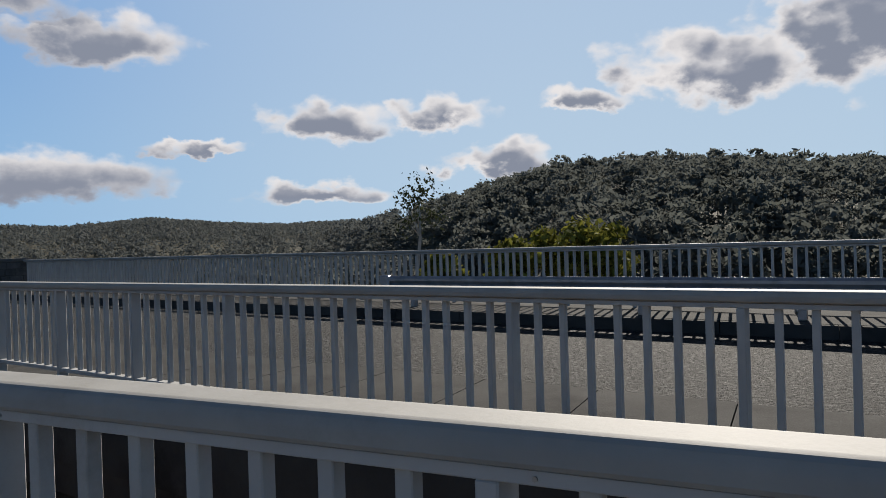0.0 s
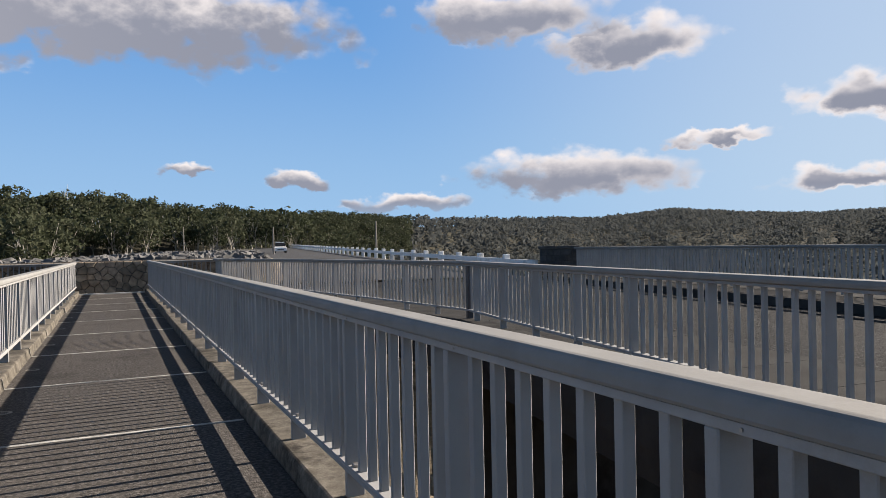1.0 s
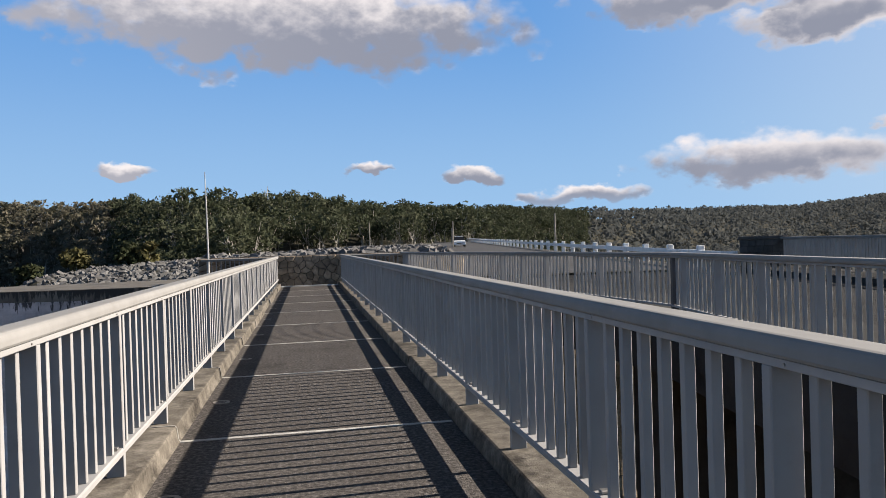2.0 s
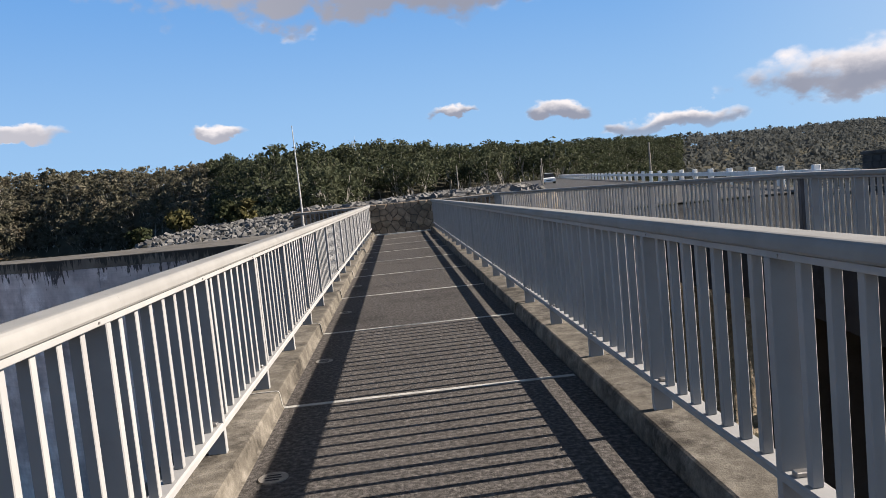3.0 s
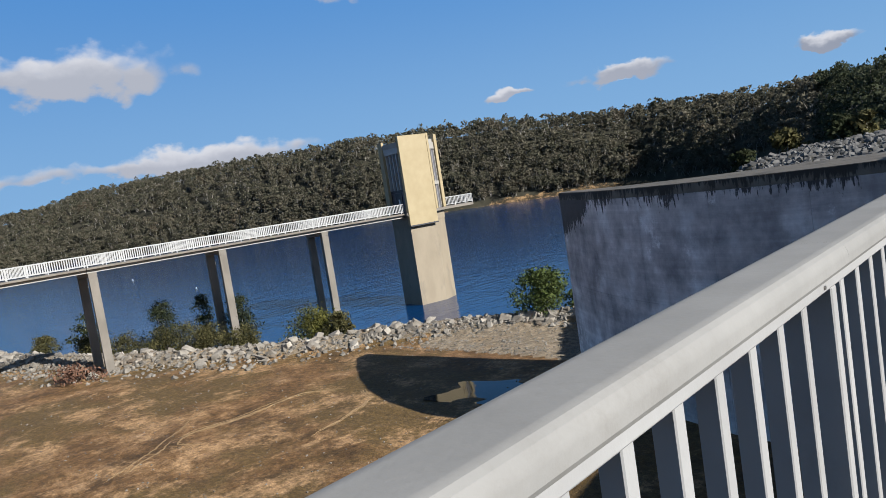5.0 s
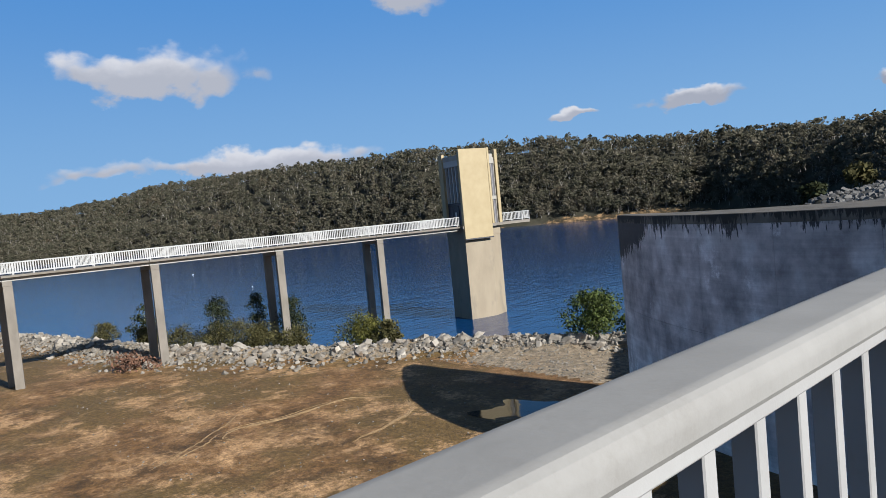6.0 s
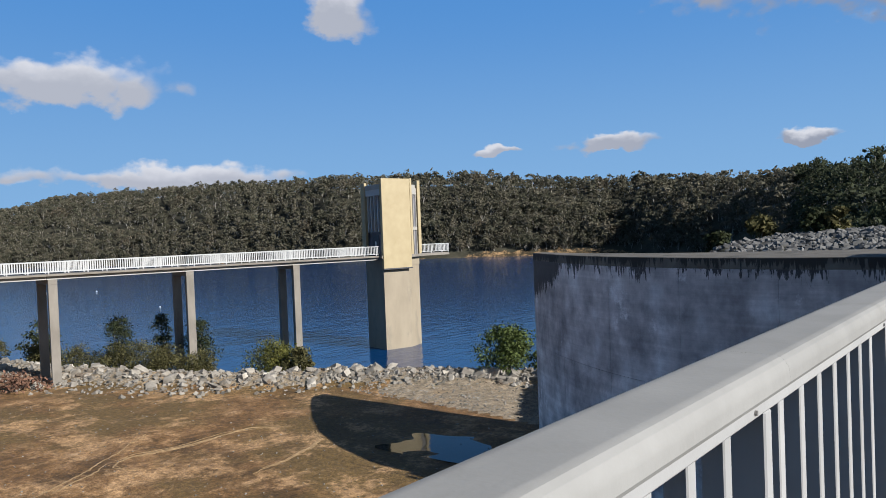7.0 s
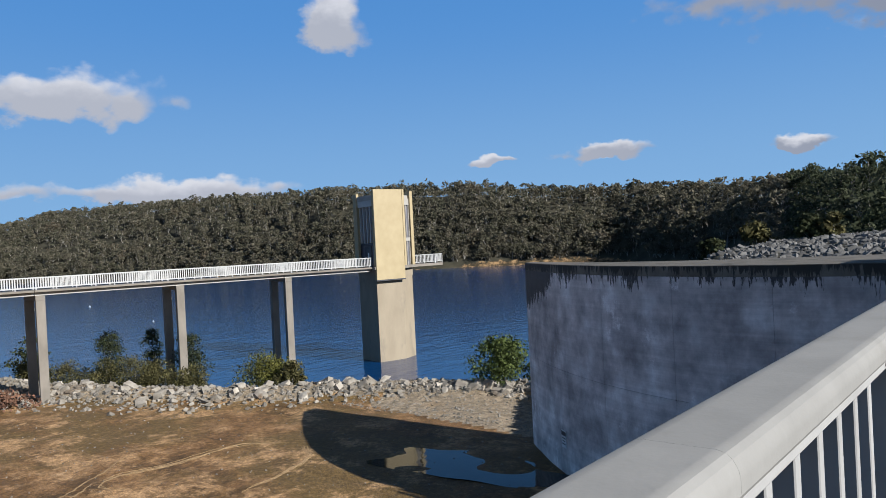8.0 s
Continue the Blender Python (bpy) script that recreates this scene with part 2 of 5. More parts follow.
def add_boards(m, noises, low, high):
    """Finer marks over a surface's colour: noises stretched by the given scales, from a darker to a lighter value."""
    N, L = m.node_tree.nodes, m.node_tree.links
    b = N["Principled BSDF"]
    col = b.inputs["Base Color"].links[0].from_socket
    g = N.new("ShaderNodeNewGeometry")
    for stretch, scale in noises:
        mp = N.new("ShaderNodeMapping")
        mp.inputs["Scale"].default_value = stretch
        L.new(g.outputs["Position"], mp.inputs[0])
        n = N.new("ShaderNodeTexNoise")
        n.inputs["Scale"].default_value, n.inputs["Detail"].default_value, n.inputs["Roughness"].default_value = scale, 7.0, 0.7
        L.new(mp.outputs[0], n.inputs["Vector"])
        mr = N.new("ShaderNodeMapRange")
        L.new(n.outputs[0], mr.inputs[0])
        for k, v in enumerate((0.36, 0.64, low, high)):
            mr.inputs[k + 1].default_value = v
        hs = N.new("ShaderNodeHueSaturation")
        L.new(mr.outputs[0], hs.inputs["Value"])
        L.new(col, hs.inputs["Color"])
        col = hs.outputs[0]
    L.new(col, b.inputs["Base Color"])


add_boards(wall_conc, [((0.05, 0.05, 2.4), 1.0), ((0.5, 0.5, 0.5), 1.0)], 0.86, 1.12)
add_boards(wall_conc, [((1.6, 1.6, 0.12), 1.0)], 0.93, 1.06)
add_streaks(wall_conc, -0.2, 0.8, (0.030, 0.028, 0.027), 0.08, 2.0)
cope_conc = surface("coping_concrete", [(0.3, (0.080, 0.070, 0.055)), (0.6, (0.190, 0.170, 0.140))], 0.8, 0.9, 0.4, 20, stain=(0.100, 0.090, 0.070), stain_scale=0.35)
cope_top = surface("coping_top", [(0.3, (0.059, 0.051, 0.040)), (0.7, (0.115, 0.102, 0.082))], 1.2, 0.9, 0.5, 18, stain=(0.031, 0.027, 0.020), stain_scale=0.8, stain_at=(0.5, 0.65), stain_rough=0.75)
# palest stop: coarse aggregate, and glints painted in as flecks
asphalt = surface("asphalt", [(0.36, (0.002, 0.002, 0.002)), (0.5, (0.008, 0.008, 0.008)), (0.57, (0.023, 0.023, 0.023)), (0.64, (0.076, 0.074, 0.074))], 14, 0.9, 1.0, 22, stain=(0.013, 0.013, 0.013), stain_scale=0.35, stain_at=(0.55, 0.8), bump_dist=0.05, spec=0.15, grain=0.7)
crest_asphalt = surface("crest_asphalt", [(0.3, (0.040, 0.040, 0.041)), (0.7, (0.074, 0.074, 0.075))], 3, 0.9, 0.5, 30, spec=0.12)
white_paint = surface("white_paint", [(0.3, (0.353, 0.353, 0.343)), (0.7, (0.413, 0.413, 0.403))], 2, 0.5, 0.1, 30, per_piece=0.06)
fence_paint = surface("fence_paint", [(0.3, (0.66, 0.66, 0.65)), (0.7, (0.76, 0.76, 0.75))], 2, 0.5, 0.1, 30, stain=(0.45, 0.44, 0.42), stain_scale=1.2, per_piece=0.05)
stone = surface("rubble_stone", [(0.25, (0.099, 0.073, 0.051)), (0.5, (0.235, 0.181, 0.127)), (0.75, (0.372, 0.290, 0.204))], 4, 0.85, 0.7, 22, per_piece=0.35)
mortar = surface("mortar", [(0.3, (0.035, 0.032, 0.028)), (0.7, (0.084, 0.077, 0.070))], 8, 0.95, 0.5, 50)
dark_stone = surface("dark_masonry", [(0.3, (0.035, 0.032, 0.030)), (0.7, (0.100, 0.090, 0.080))], 3, 0.9, 0.6, 14, per_piece=0.3)
rock = surface("quarry_rock", [(0.25, (0.118, 0.101, 0.079)), (0.5, (0.235, 0.210, 0.174)), (0.75, (0.338, 0.311, 0.267))], 1.1, 0.88, 0.5, 9, per_piece=0.32, per_island=0.32, stain=(0.122, 0.081, 0.046), stain_scale=0.35, stain_at=(0.55, 0.7))
white_rock = surface("granite_rock", [(0.25, (0.047, 0.044, 0.043)), (0.5, (0.087, 0.085, 0.081)), (0.75, (0.147, 0.142, 0.137))], 1.3, 0.88, 0.4, 9, per_island=0.28)
mud = surface("mud", [(0.36, (0.054, 0.031, 0.012)), (0.45, (0.111, 0.061, 0.022)), (0.52, (0.170, 0.092, 0.036)), (0.59, (0.256, 0.149, 0.066)), (0.66, (0.381, 0.250, 0.137))], 0.35, 0.75, 0.9, 6.0, stain=(0.114, 0.072, 0.025), stain_scale=0.085, stain_at=(0.42, 0.56), second=((0.372, 0.229, 0.111), 0.22, (0.50, 0.63), 0.80), bump_dist=0.08, detail=14.0, grain=0.76, spec=0.3)
dry_mud = surface("dry_mud", [(0.3, (0.176, 0.108, 0.045)), (0.7, (0.344, 0.232, 0.116))], 2.5, 0.85, 0.6, 5)
gravel = surface("gravel_shore", [(0.28, (0.096, 0.077, 0.051)), (0.5, (0.222, 0.172, 0.112)), (0.72, (0.316, 0.256, 0.180))], 1.6, 0.9, 0.9, 6, stain=(0.256, 0.166, 0.077), stain_scale=0.12, bump_dist=0.1)
floor_mat = surface("forest_floor", [(0.3, (0.026, 0.026, 0.018)), (0.7, (0.066, 0.060, 0.042))], 0.12, 0.95, 0.5, 0.8, bump_dist=0.5, spec=0.1)

add_boards(mud, [((3.0, 3.0, 3.0), 1.0), ((11.0, 11.0, 11.0), 1.0)], 0.66, 1.34)
add_boards(gravel, [((2.5, 2.5, 2.5), 1.0), ((9.0, 9.0, 9.0), 1.0)], 0.7, 1.3)


def add_low_bank(m):
    """Bare orange clay where the lake's far banks come down to the water."""
    N, L = m.node_tree.nodes, m.node_tree.links
    b = N["Principled BSDF"]
    old = b.inputs["Base Color"].links[0].from_socket
    g = N.new("ShaderNodeNewGeometry")
    sp = N.new("ShaderNodeSeparateXYZ")
    L.new(g.outputs["Position"], sp.inputs[0])
    n = N.new("ShaderNodeTexNoise")
    n.inputs["Scale"].default_value, n.inputs["Detail"].default_value, n.inputs["Roughness"].default_value = 0.26, 9.0, 0.78
    L.new(g.outputs["Position"], n.inputs["Vector"])
    h = N.new("ShaderNodeMath")
    h.operation = "MULTIPLY_ADD"
    L.new(n.outputs[0], h.inputs[0])
    h.inputs[1].default_value = -9.0
    L.new(sp.outputs[2], h.inputs[2])
    # the worn stretch of shore beyond the tower
    way = N.new("ShaderNodeMath")
    way.operation = "DIVIDE"
    L.new(sp.outputs[0], way.inputs[0])
    L.new(sp.outputs[1], way.inputs[1])
    worn = []
    for lo, hi in ((-0.80, -0.75), (-0.44, -0.56)):
        edge = N.new("ShaderNodeMapRange")
        edge.interpolation_type = "SMOOTHSTEP"
        L.new(way.outputs[0], edge.inputs[0])
        edge.inputs[1].default_value, edge.inputs[2].default_value = lo, hi
        worn.append(edge.outputs[0])
    stretch_ = N.new("ShaderNodeMath")
    stretch_.operation = "MULTIPLY"
    L.new(worn[0], stretch_.inputs[0])
    L.new(worn[1], stretch_.inputs[1])
    drop = N.new("ShaderNodeMath")
    drop.operation = "MULTIPLY_ADD"
    L.new(stretch_.outputs[0], drop.inputs[0])
    drop.inputs[1].default_value, drop.inputs[2].default_value = -3.2, 3.0
    total = N.new("ShaderNodeMath")
    L.new(h.outputs[0], total.inputs[0])
    L.new(drop.outputs[0], total.inputs[1])
    low = N.new("ShaderNodeMapRange")
    low.interpolation_type = "SMOOTHSTEP"
    L.new(total.outputs[0], low.inputs[0])
    for k, v in enumerate((-14.2, -13.2, 1.0, 0.0)):
        low.inputs[k + 1].default_value = v
    west = N.new("ShaderNodeMapRange")
    L.new(sp.outputs[0], west.inputs[0])
    west.inputs[1].default_value, west.inputs[2].default_value, west.inputs[3].default_value, west.inputs[4].default_value = -30.0, -5.0, 1.0, 0.0
    both = N.new("ShaderNodeMath")
    both.operation = "MULTIPLY"
    L.new(low.outputs[0], both.inputs[0])
    L.new(west.outputs[0], both.inputs[1])
    ramp = N.new("ShaderNodeValToRGB")
    ramp.color_ramp.elements[0].position, ramp.color_ramp.elements[0].color = 0.47, (0.045, 0.036, 0.022, 1)
    ramp.color_ramp.elements[1].position, ramp.color_ramp.elements[1].color = 0.60, (0.32, 0.205, 0.105, 1)
    L.new(n.outputs[0], ramp.inputs[0])
    mx = N.new("ShaderNodeMixRGB")
    L.new(both.outputs[0], mx.inputs[0])
    L.new(old, mx.inputs[1])
    L.new(ramp.outputs[0], mx.inputs[2])
    L.new(mx.outputs[0], b.inputs["Base Color"])


add_low_bank(floor_mat)
leaf = surface("gum_leaves", [(0.3, (0.058, 0.060, 0.039)), (0.5, (0.101, 0.095, 0.066)), (0.7, (0.160, 0.141, 0.104))], 0.16, 0.9, 0, per_island=0.22, detail=4, translucent=0.35, spec=0.1, stain=(0.117, 0.090, 0.062), stain_scale=0.05, stain_at=(0.55, 0.75))
# darker copy of the gum leaves: deeper green, with the trees' shade put in
dam_leaf = surface("shaded_dark_gum_leaves", [(0.3, (0.029, 0.038, 0.019)), (0.5, (0.052, 0.060, 0.034)), (0.7, (0.084, 0.088, 0.056))], 0.16, 0.9, 0, per_island=0.25, detail=4, translucent=0.3, spec=0.1)
# distant haze is put into this grey-blue leaf colour
hazed_far_leaf = surface("hazed_ridge_leaves", [(0.3, (0.078, 0.084, 0.080)), (0.7, (0.102, 0.108, 0.104))], 0.05, 0.9, 0, per_island=0.04, detail=4, translucent=0.42, spec=0.0)
bark = surface("gum_bark", [(0.3, (0.160, 0.144, 0.120)), (0.7, (0.368, 0.344, 0.304))], 0.6, 0.85, 0, per_island=0.3)
shrub_leaf = surface("shrub_leaves", [(0.3, (0.039, 0.056, 0.015)), (0.7, (0.091, 0.114, 0.036))], 1.5, 0.75, 0, per_island=0.5, translucent=0.25, spec=0.1)
broom_leaf = surface("broom_leaves", [(0.3, (0.055, 0.059, 0.013)), (0.7, (0.130, 0.122, 0.032))], 1.5, 0.75, 0, per_island=0.45, translucent=0.25, spec=0.1)
# greyed leaf colour that carries the haze over the near hillside
hazed_hill_leaf = surface("hazed_hillside_leaves", [(0.3, (0.072, 0.078, 0.070)), (0.7, (0.107, 0.113, 0.103))], 0.05, 0.9, 0, per_island=0.04, detail=4, translucent=0.42, spec=0.0)
olive_leaf = surface("olive_leaves", [(0.3, (0.042, 0.042, 0.016)), (0.7, (0.102, 0.090, 0.038))], 1.5, 0.75, 0, per_island=0.5, translucent=0.2, spec=0.1)
dark_leaf = surface("dark_leaves", [(0.3, (0.014, 0.021, 0.010)), (0.7, (0.048, 0.053, 0.024))], 1.5, 0.75, 0, per_island=0.5, translucent=0.2, spec=0.1)
wattle_leaf = surface("wattle_leaves", [(0.3, (0.064, 0.072, 0.012)), (0.7, (0.180, 0.168, 0.034))], 1.2, 0.8, 0, per_island=0.5, translucent=0.3, spec=0.05)
red_twig = surface("dead_scrub", [(0.3, (0.072, 0.036, 0.020)), (0.7, (0.160, 0.080, 0.048))], 2, 0.9, 0, per_island=0.4)
cream = surface("cream_paint", [(0.3, (0.286, 0.225, 0.120)), (0.7, (0.338, 0.273, 0.155))], 0.9, 0.6, 0.1, 12, stain=(0.364, 0.301, 0.187), stain_scale=0.8, stain_at=(0.66, 0.75))
tower_conc = surface("tower_concrete", [(0.3, (0.212, 0.174, 0.122)), (0.7, (0.265, 0.223, 0.159))], 0.7, 0.8, 0.2, 14, stretch=(1, 1, 0.4), stain=(0.190, 0.159, 0.117), stain_scale=0.6)
pale_conc = surface("pale_concrete", [(0.3, (0.265, 0.250, 0.219)), (0.7, (0.337, 0.321, 0.291))], 0.7, 0.75, 0.15, 14)
pier_conc = surface("pier_concrete", [(0.3, (0.129, 0.115, 0.094)), (0.7, (0.204, 0.181, 0.153))], 0.8, 0.85, 0.3, 12, stretch=(1, 1, 0.5))
dark_steel = surface("dark_steel", [(0.3, (0.024, 0.024, 0.028)), (0.7, (0.056, 0.056, 0.064))], 3, 0.5, 0.1)
louver_mat = surface("louvre_panel", [(0.3, (0.088, 0.088, 0.106)), (0.7, (0.150, 0.150, 0.172))], 3, 0.5, 0.05)
galv = surface("galvanised_steel", [(0.3, (0.189, 0.195, 0.208)), (0.7, (0.290, 0.296, 0.315))], 4, 0.38, 0.08, 40, metal=0.7)
wood_pole = surface("weathered_pole", [(0.3, (0.160, 0.144, 0.120)), (0.7, (0.272, 0.248, 0.216))], 4, 0.85, 0.3, 30)
rubber = surface("tyre_rubber", [(0.3, (0.012, 0.012, 0.012)), (0.7, (0.030, 0.030, 0.030))], 9, 0.8, 0.2)
car_paint = surface("white_car_paint", [(0.3, (0.780, 0.780, 0.780)), (0.7, (0.840, 0.840, 0.840))], 1, 0.2, 0)
glass_dark = surface("tinted_glass", [(0.3, (0.010, 0.012, 0.014)), (0.7, (0.020, 0.022, 0.025))], 1, 0.05, 0)
sign_white = surface("sign_white", [(0.3, (0.592, 0.592, 0.584)), (0.7, (0.656, 0.656, 0.648))], 3, 0.5, 0)
sign_dark = surface("sign_dark", [(0.3, (0.024, 0.024, 0.032)), (0.7, (0.040, 0.040, 0.048))], 3, 0.5, 0)
grate_metal = surface("grate_iron", [(0.3, (0.176, 0.160, 0.136)), (0.7, (0.288, 0.264, 0.232))], 15, 0.65, 0.4, 60, metal=0.3)
wet_mud = surface("wet_mud", [(0.3, (0.11, 0.085, 0.048)), (0.7, (0.165, 0.128, 0.078))], 0.8, 0.6, 0.2, 5, spec=0.3)
painted_hole = surface("drain_hole_shade", [(0.3, (0.005, 0.005, 0.005)), (0.7, (0.010, 0.010, 0.010))], 9, 0.9, 0)


def water_material(name, colour, bump, s1, s2, rough):
    m = bpy.data.materials.new(name)
    m.use_nodes = True
    N, L = m.node_tree.nodes, m.node_tree.links
    b = N["Principled BSDF"]
    b.inputs["Base Color"].default_value = (*colour, 1)
    b.inputs["Roughness"].default_value, b.inputs["IOR"].default_value = rough, 1.333
    g = N.new("ShaderNodeNewGeometry")
    hs = []
    for s in (s1, s2):
        mp = N.new("ShaderNodeMapping")
        mp.inputs["Scale"].default_value = (1.0, 0.45, 1.0)
        mp.inputs["Rotation"].default_value = (0, 0, 0.5)
        L.new(g.outputs["Position"], mp.inputs[0])
        n = N.new("ShaderNodeTexNoise")
        n.inputs["Scale"].default_value, n.inputs["Detail"].default_value = s, 4.0
        L.new(mp.outputs[0], n.inputs["Vector"])
        hs.append(n.outputs[0])
    ad = N.new("ShaderNodeMath")
    L.new(hs[0], ad.inputs[0])
    L.new(hs[1], ad.inputs[1])
    bp = N.new("ShaderNodeBump")
    bp.inputs["Strength"].default_value, bp.inputs["Distance"].default_value = bump, 0.25
    L.new(ad.outputs[0], bp.inputs["Height"])
    L.new(bp.outputs[0], b.inputs["Normal"])
    return m


# damp runs, biased to put the coping front's shade into its colour
add_streaks(cope_conc, 0.165, 0.5, (0.03, 0.028, 0.024), 0.28, 0.2)
lake_water = water_material("lake_water", (0.001, 0.028, 0.098), 0.28, 0.9, 0.2, 0.13)
lake_water.node_tree.nodes["Principled BSDF"].inputs["Specular IOR Level"].default_value = 0.42
pool_water = water_material("pool_water", (0.02, 0.018, 0.01), 0.03, 1.2, 0.3, 0.05)
pool_water.node_tree.nodes["Principled BSDF"].inputs["Specular IOR Level"].default_value = 0.28

# ---- building helpers ----


def link(name, me, parent=None, label="", loc=(0, 0, 0), rz=0.0):
    ob = new(name, me)
    if parent:
        ob.parent = parent
    ob.matrix_basis = Matrix.LocRotScale(loc, Euler((0, 0, rz)), None)
    if label:
        ob["label"] = label
    return ob


def mesh(name, bm, mat):
    me = bpy.data.meshes.new(name)
    bm.to_mesh(me)
    bm.free()
    for m in (mat if isinstance(mat, (list, tuple)) else [mat]):
        me.materials.append(m)
    return me


def part(name, bm, mat, parent=None, label=""):
    return link(name, mesh(name, bm, mat), parent, label)


def thing(name, loc, label, category, group=""):
    ob = link(name, None, loc=loc)
    return tagged(ob, label, category, group)


def add_box(bm, x0, x1, y0, y1, z0, z1, bevel=0.0, m=None):
    mat = Matrix.LocRotScale(((x0 + x1) / 2, (y0 + y1) / 2, (z0 + z1) / 2), None, (x1 - x0, y1 - y0, z1 - z0))
    vs = bmesh.ops.create_cube(bm, size=1, matrix=mat)["verts"]
    if bevel:
        es = list({e for v in vs for e in v.link_edges})
        vs = bmesh.ops.bevel(bm, geom=es, offset=bevel, segments=1, affect="EDGES", profile=0.5)["verts"]
    if m is not None:
        bmesh.ops.transform(bm, matrix=m, verts=[v for v in vs if v.is_valid])
    return vs


def box(x0, x1, y0, y1, z0, z1, bevel=0.0):
    bm = bmesh.new()
    add_box(bm, x0, x1, y0, y1, z0, z1, bevel)
    return bm


def add_tube(bm, a, b, r0, r1, n=8):
    a, b = Vector(a), Vector(b)
    q = (b - a).to_track_quat("Z", "Y")
    rings = []
    for p, r in ((a, r0), (b, r1)):
        rings.append([bm.verts.new(p + q @ Vector((r * math.cos(2 * math.pi * i / n), r * math.sin(2 * math.pi * i / n), 0))) for i in range(n)])
    for i in range(n):
        bm.faces.new((rings[0][i], rings[0][(i + 1) % n], rings[1][(i + 1) % n], rings[1][i]))
    bm.faces.new(rings[0][::-1])
    bm.faces.new(rings[1])


def prism(points, z0, z1, bm=None):
    """An upright prism over a plan outline, which runs anticlockwise."""
    bm = bm or bmesh.new()
    lo = [bm.verts.new((x, y, z0)) for x, y in points]
    hi = [bm.verts.new((x, y, z1)) for x, y in points]
    n = len(points)
    for i in range(n):
        bm.faces.new((lo[i], lo[(i + 1) % n], hi[(i + 1) % n], hi[i]))
    bm.faces.new(hi)
    bm.faces.new(lo[::-1])
    return bm


def extrude_profile(profile, length):
    """A profile in x and z drawn along y from 0 to length, closed at its ends."""
    bm = bmesh.new()
    a = [bm.verts.new((x, 0, z)) for x, z in profile]
    b = [bm.verts.new((x, length, z)) for x, z in profile]
    n = len(profile)
    for i in range(n):
        bm.faces.new((a[i], b[i], b[(i + 1) % n], a[(i + 1) % n]))
    bm.faces.new(a)
    bm.faces.new(b[::-1])
    bmesh.ops.recalc_face_normals(bm, faces=bm.faces)
    for f in bm.faces:
        f.smooth = True
    for e in bm.edges:
        e.smooth = len(e.link_faces) == 2 and e.calc_face_angle(9.0) < 0.33
    return bm


def quads_mesh(name, verts, nq, mats, index=None):
    """A mesh of nq separate quads from an array of 4 * nq corners."""
    me = bpy.data.meshes.new(name)
    me.vertices.add(nq * 4)
    me.vertices.foreach_set("co", verts.astype(np.float32).ravel())
    me.loops.add(nq * 4)
    me.loops.foreach_set("vertex_index", np.arange(nq * 4, dtype=np.int32))
    me.polygons.add(nq)
    me.polygons.foreach_set("loop_start", np.arange(0, nq * 4, 4, dtype=np.int32))
    for m in mats:
        me.materials.append(m)
    if index is not None:
        me.polygons.foreach_set("material_index", index.astype(np.int32))
    me.update()
    me.validate()
    return me


def smooth01(t):
    t = np.clip(t, 0, 1)
    return t * t * (3 - 2 * t)


# ---- the ground: basin, lake bed, dam embankment and hills, one sheet ----
HILL_AZ = [-180, -140, -100, -71, -56, -48, -37, -26, -18, -10, -2, 7, 16, 24, 37, 44, 55, 59, 66, 72, 79, 96, 130, 180]
SKY_AZ = [-180, -100, -75, -71, -68, -60, -50, -40, -36, -32, -26, -18, -12, -8, -2, 3, 7, 12, 16, 20, 24, 30, 37, 42.5, 47, 52, 58, 64, 68, 74, 82, 90, 96, 130, 180]
SKY_EL = [4.0, 2.6, 2.5, 3.0, 3.8, 4.4, 4.9, 5.1, 4.9, 4.4, 4.1, 3.75, 4.0, 4.35, 4.2, 3.85, 3.4, 2.95, 2.9, 2.6, 2.3, 2.1, 1.95, 2.45, 2.05, 1.8, 2.0, 3.7, 4.6, 6.0, 6.1, 5.6, 5.0, 5.0, 4.0]
HILL_R = [700, 700, 900, 850, 620, 520, 480, 470, 400, 245, 250, 300, 420, 700, 1600, 1600, 1600, 700, 330, 300, 290, 290, 500, 700]
SHORE_R = [250, 300, 600, 650, 480, 420, 400, 385, 290, 118, 124, 150, 220, 350, 700, 700, 700, 330, 160, 120, 110, 110, 200, 250]
TREE_H = 9.5
BERM = np.array([(-130, 22), (-90, 27), (-75, 29), (-62, 33), (-53, 37.5), (-46.5, 43.5), (-40, 47), (-33, 49.5), (-24, 50)], float)


def wave(x, y, s, seed=0.0):
    return (np.sin(x * 1.3 / s + seed) * np.cos(y * 1.1 / s + 1.7 * seed) + 0.5 * np.sin((x + y) * 2.3 / s + 3 * seed) + 0.35 * np.cos((x - 1.7 * y) * 3.1 / s + seed)) / 1.85


def berm_side(x, y):
    """Distance from the rock berm's line; positive on the basin's side."""
    best, sign = np.full(x.shape, 1e9), np.ones(x.shape)
    for (ax, ay), (bx, by) in zip(BERM[:-1], BERM[1:]):
        ux, uy = bx - ax, by - ay
        t = np.clip(((x - ax) * ux + (y - ay) * uy) / (ux * ux + uy * uy), 0, 1)
        dx, dy = x - ax - t * ux, y - ay - t * uy
        d = np.hypot(dx, dy)
        s = np.where(ux * dy - uy * dx < 0, 1.0, -1.0)
        sign = np.where(d < best, s, sign)
        best = np.minimum(d, best)
    return best * sign


def crest_frame(x, y):
    """Along the dam's crest, and to the left of its middle."""
    return (x - 9) * 0.16 + (y - 30) * 0.987, -(x - 9) * 0.987 + (y - 30) * 0.16


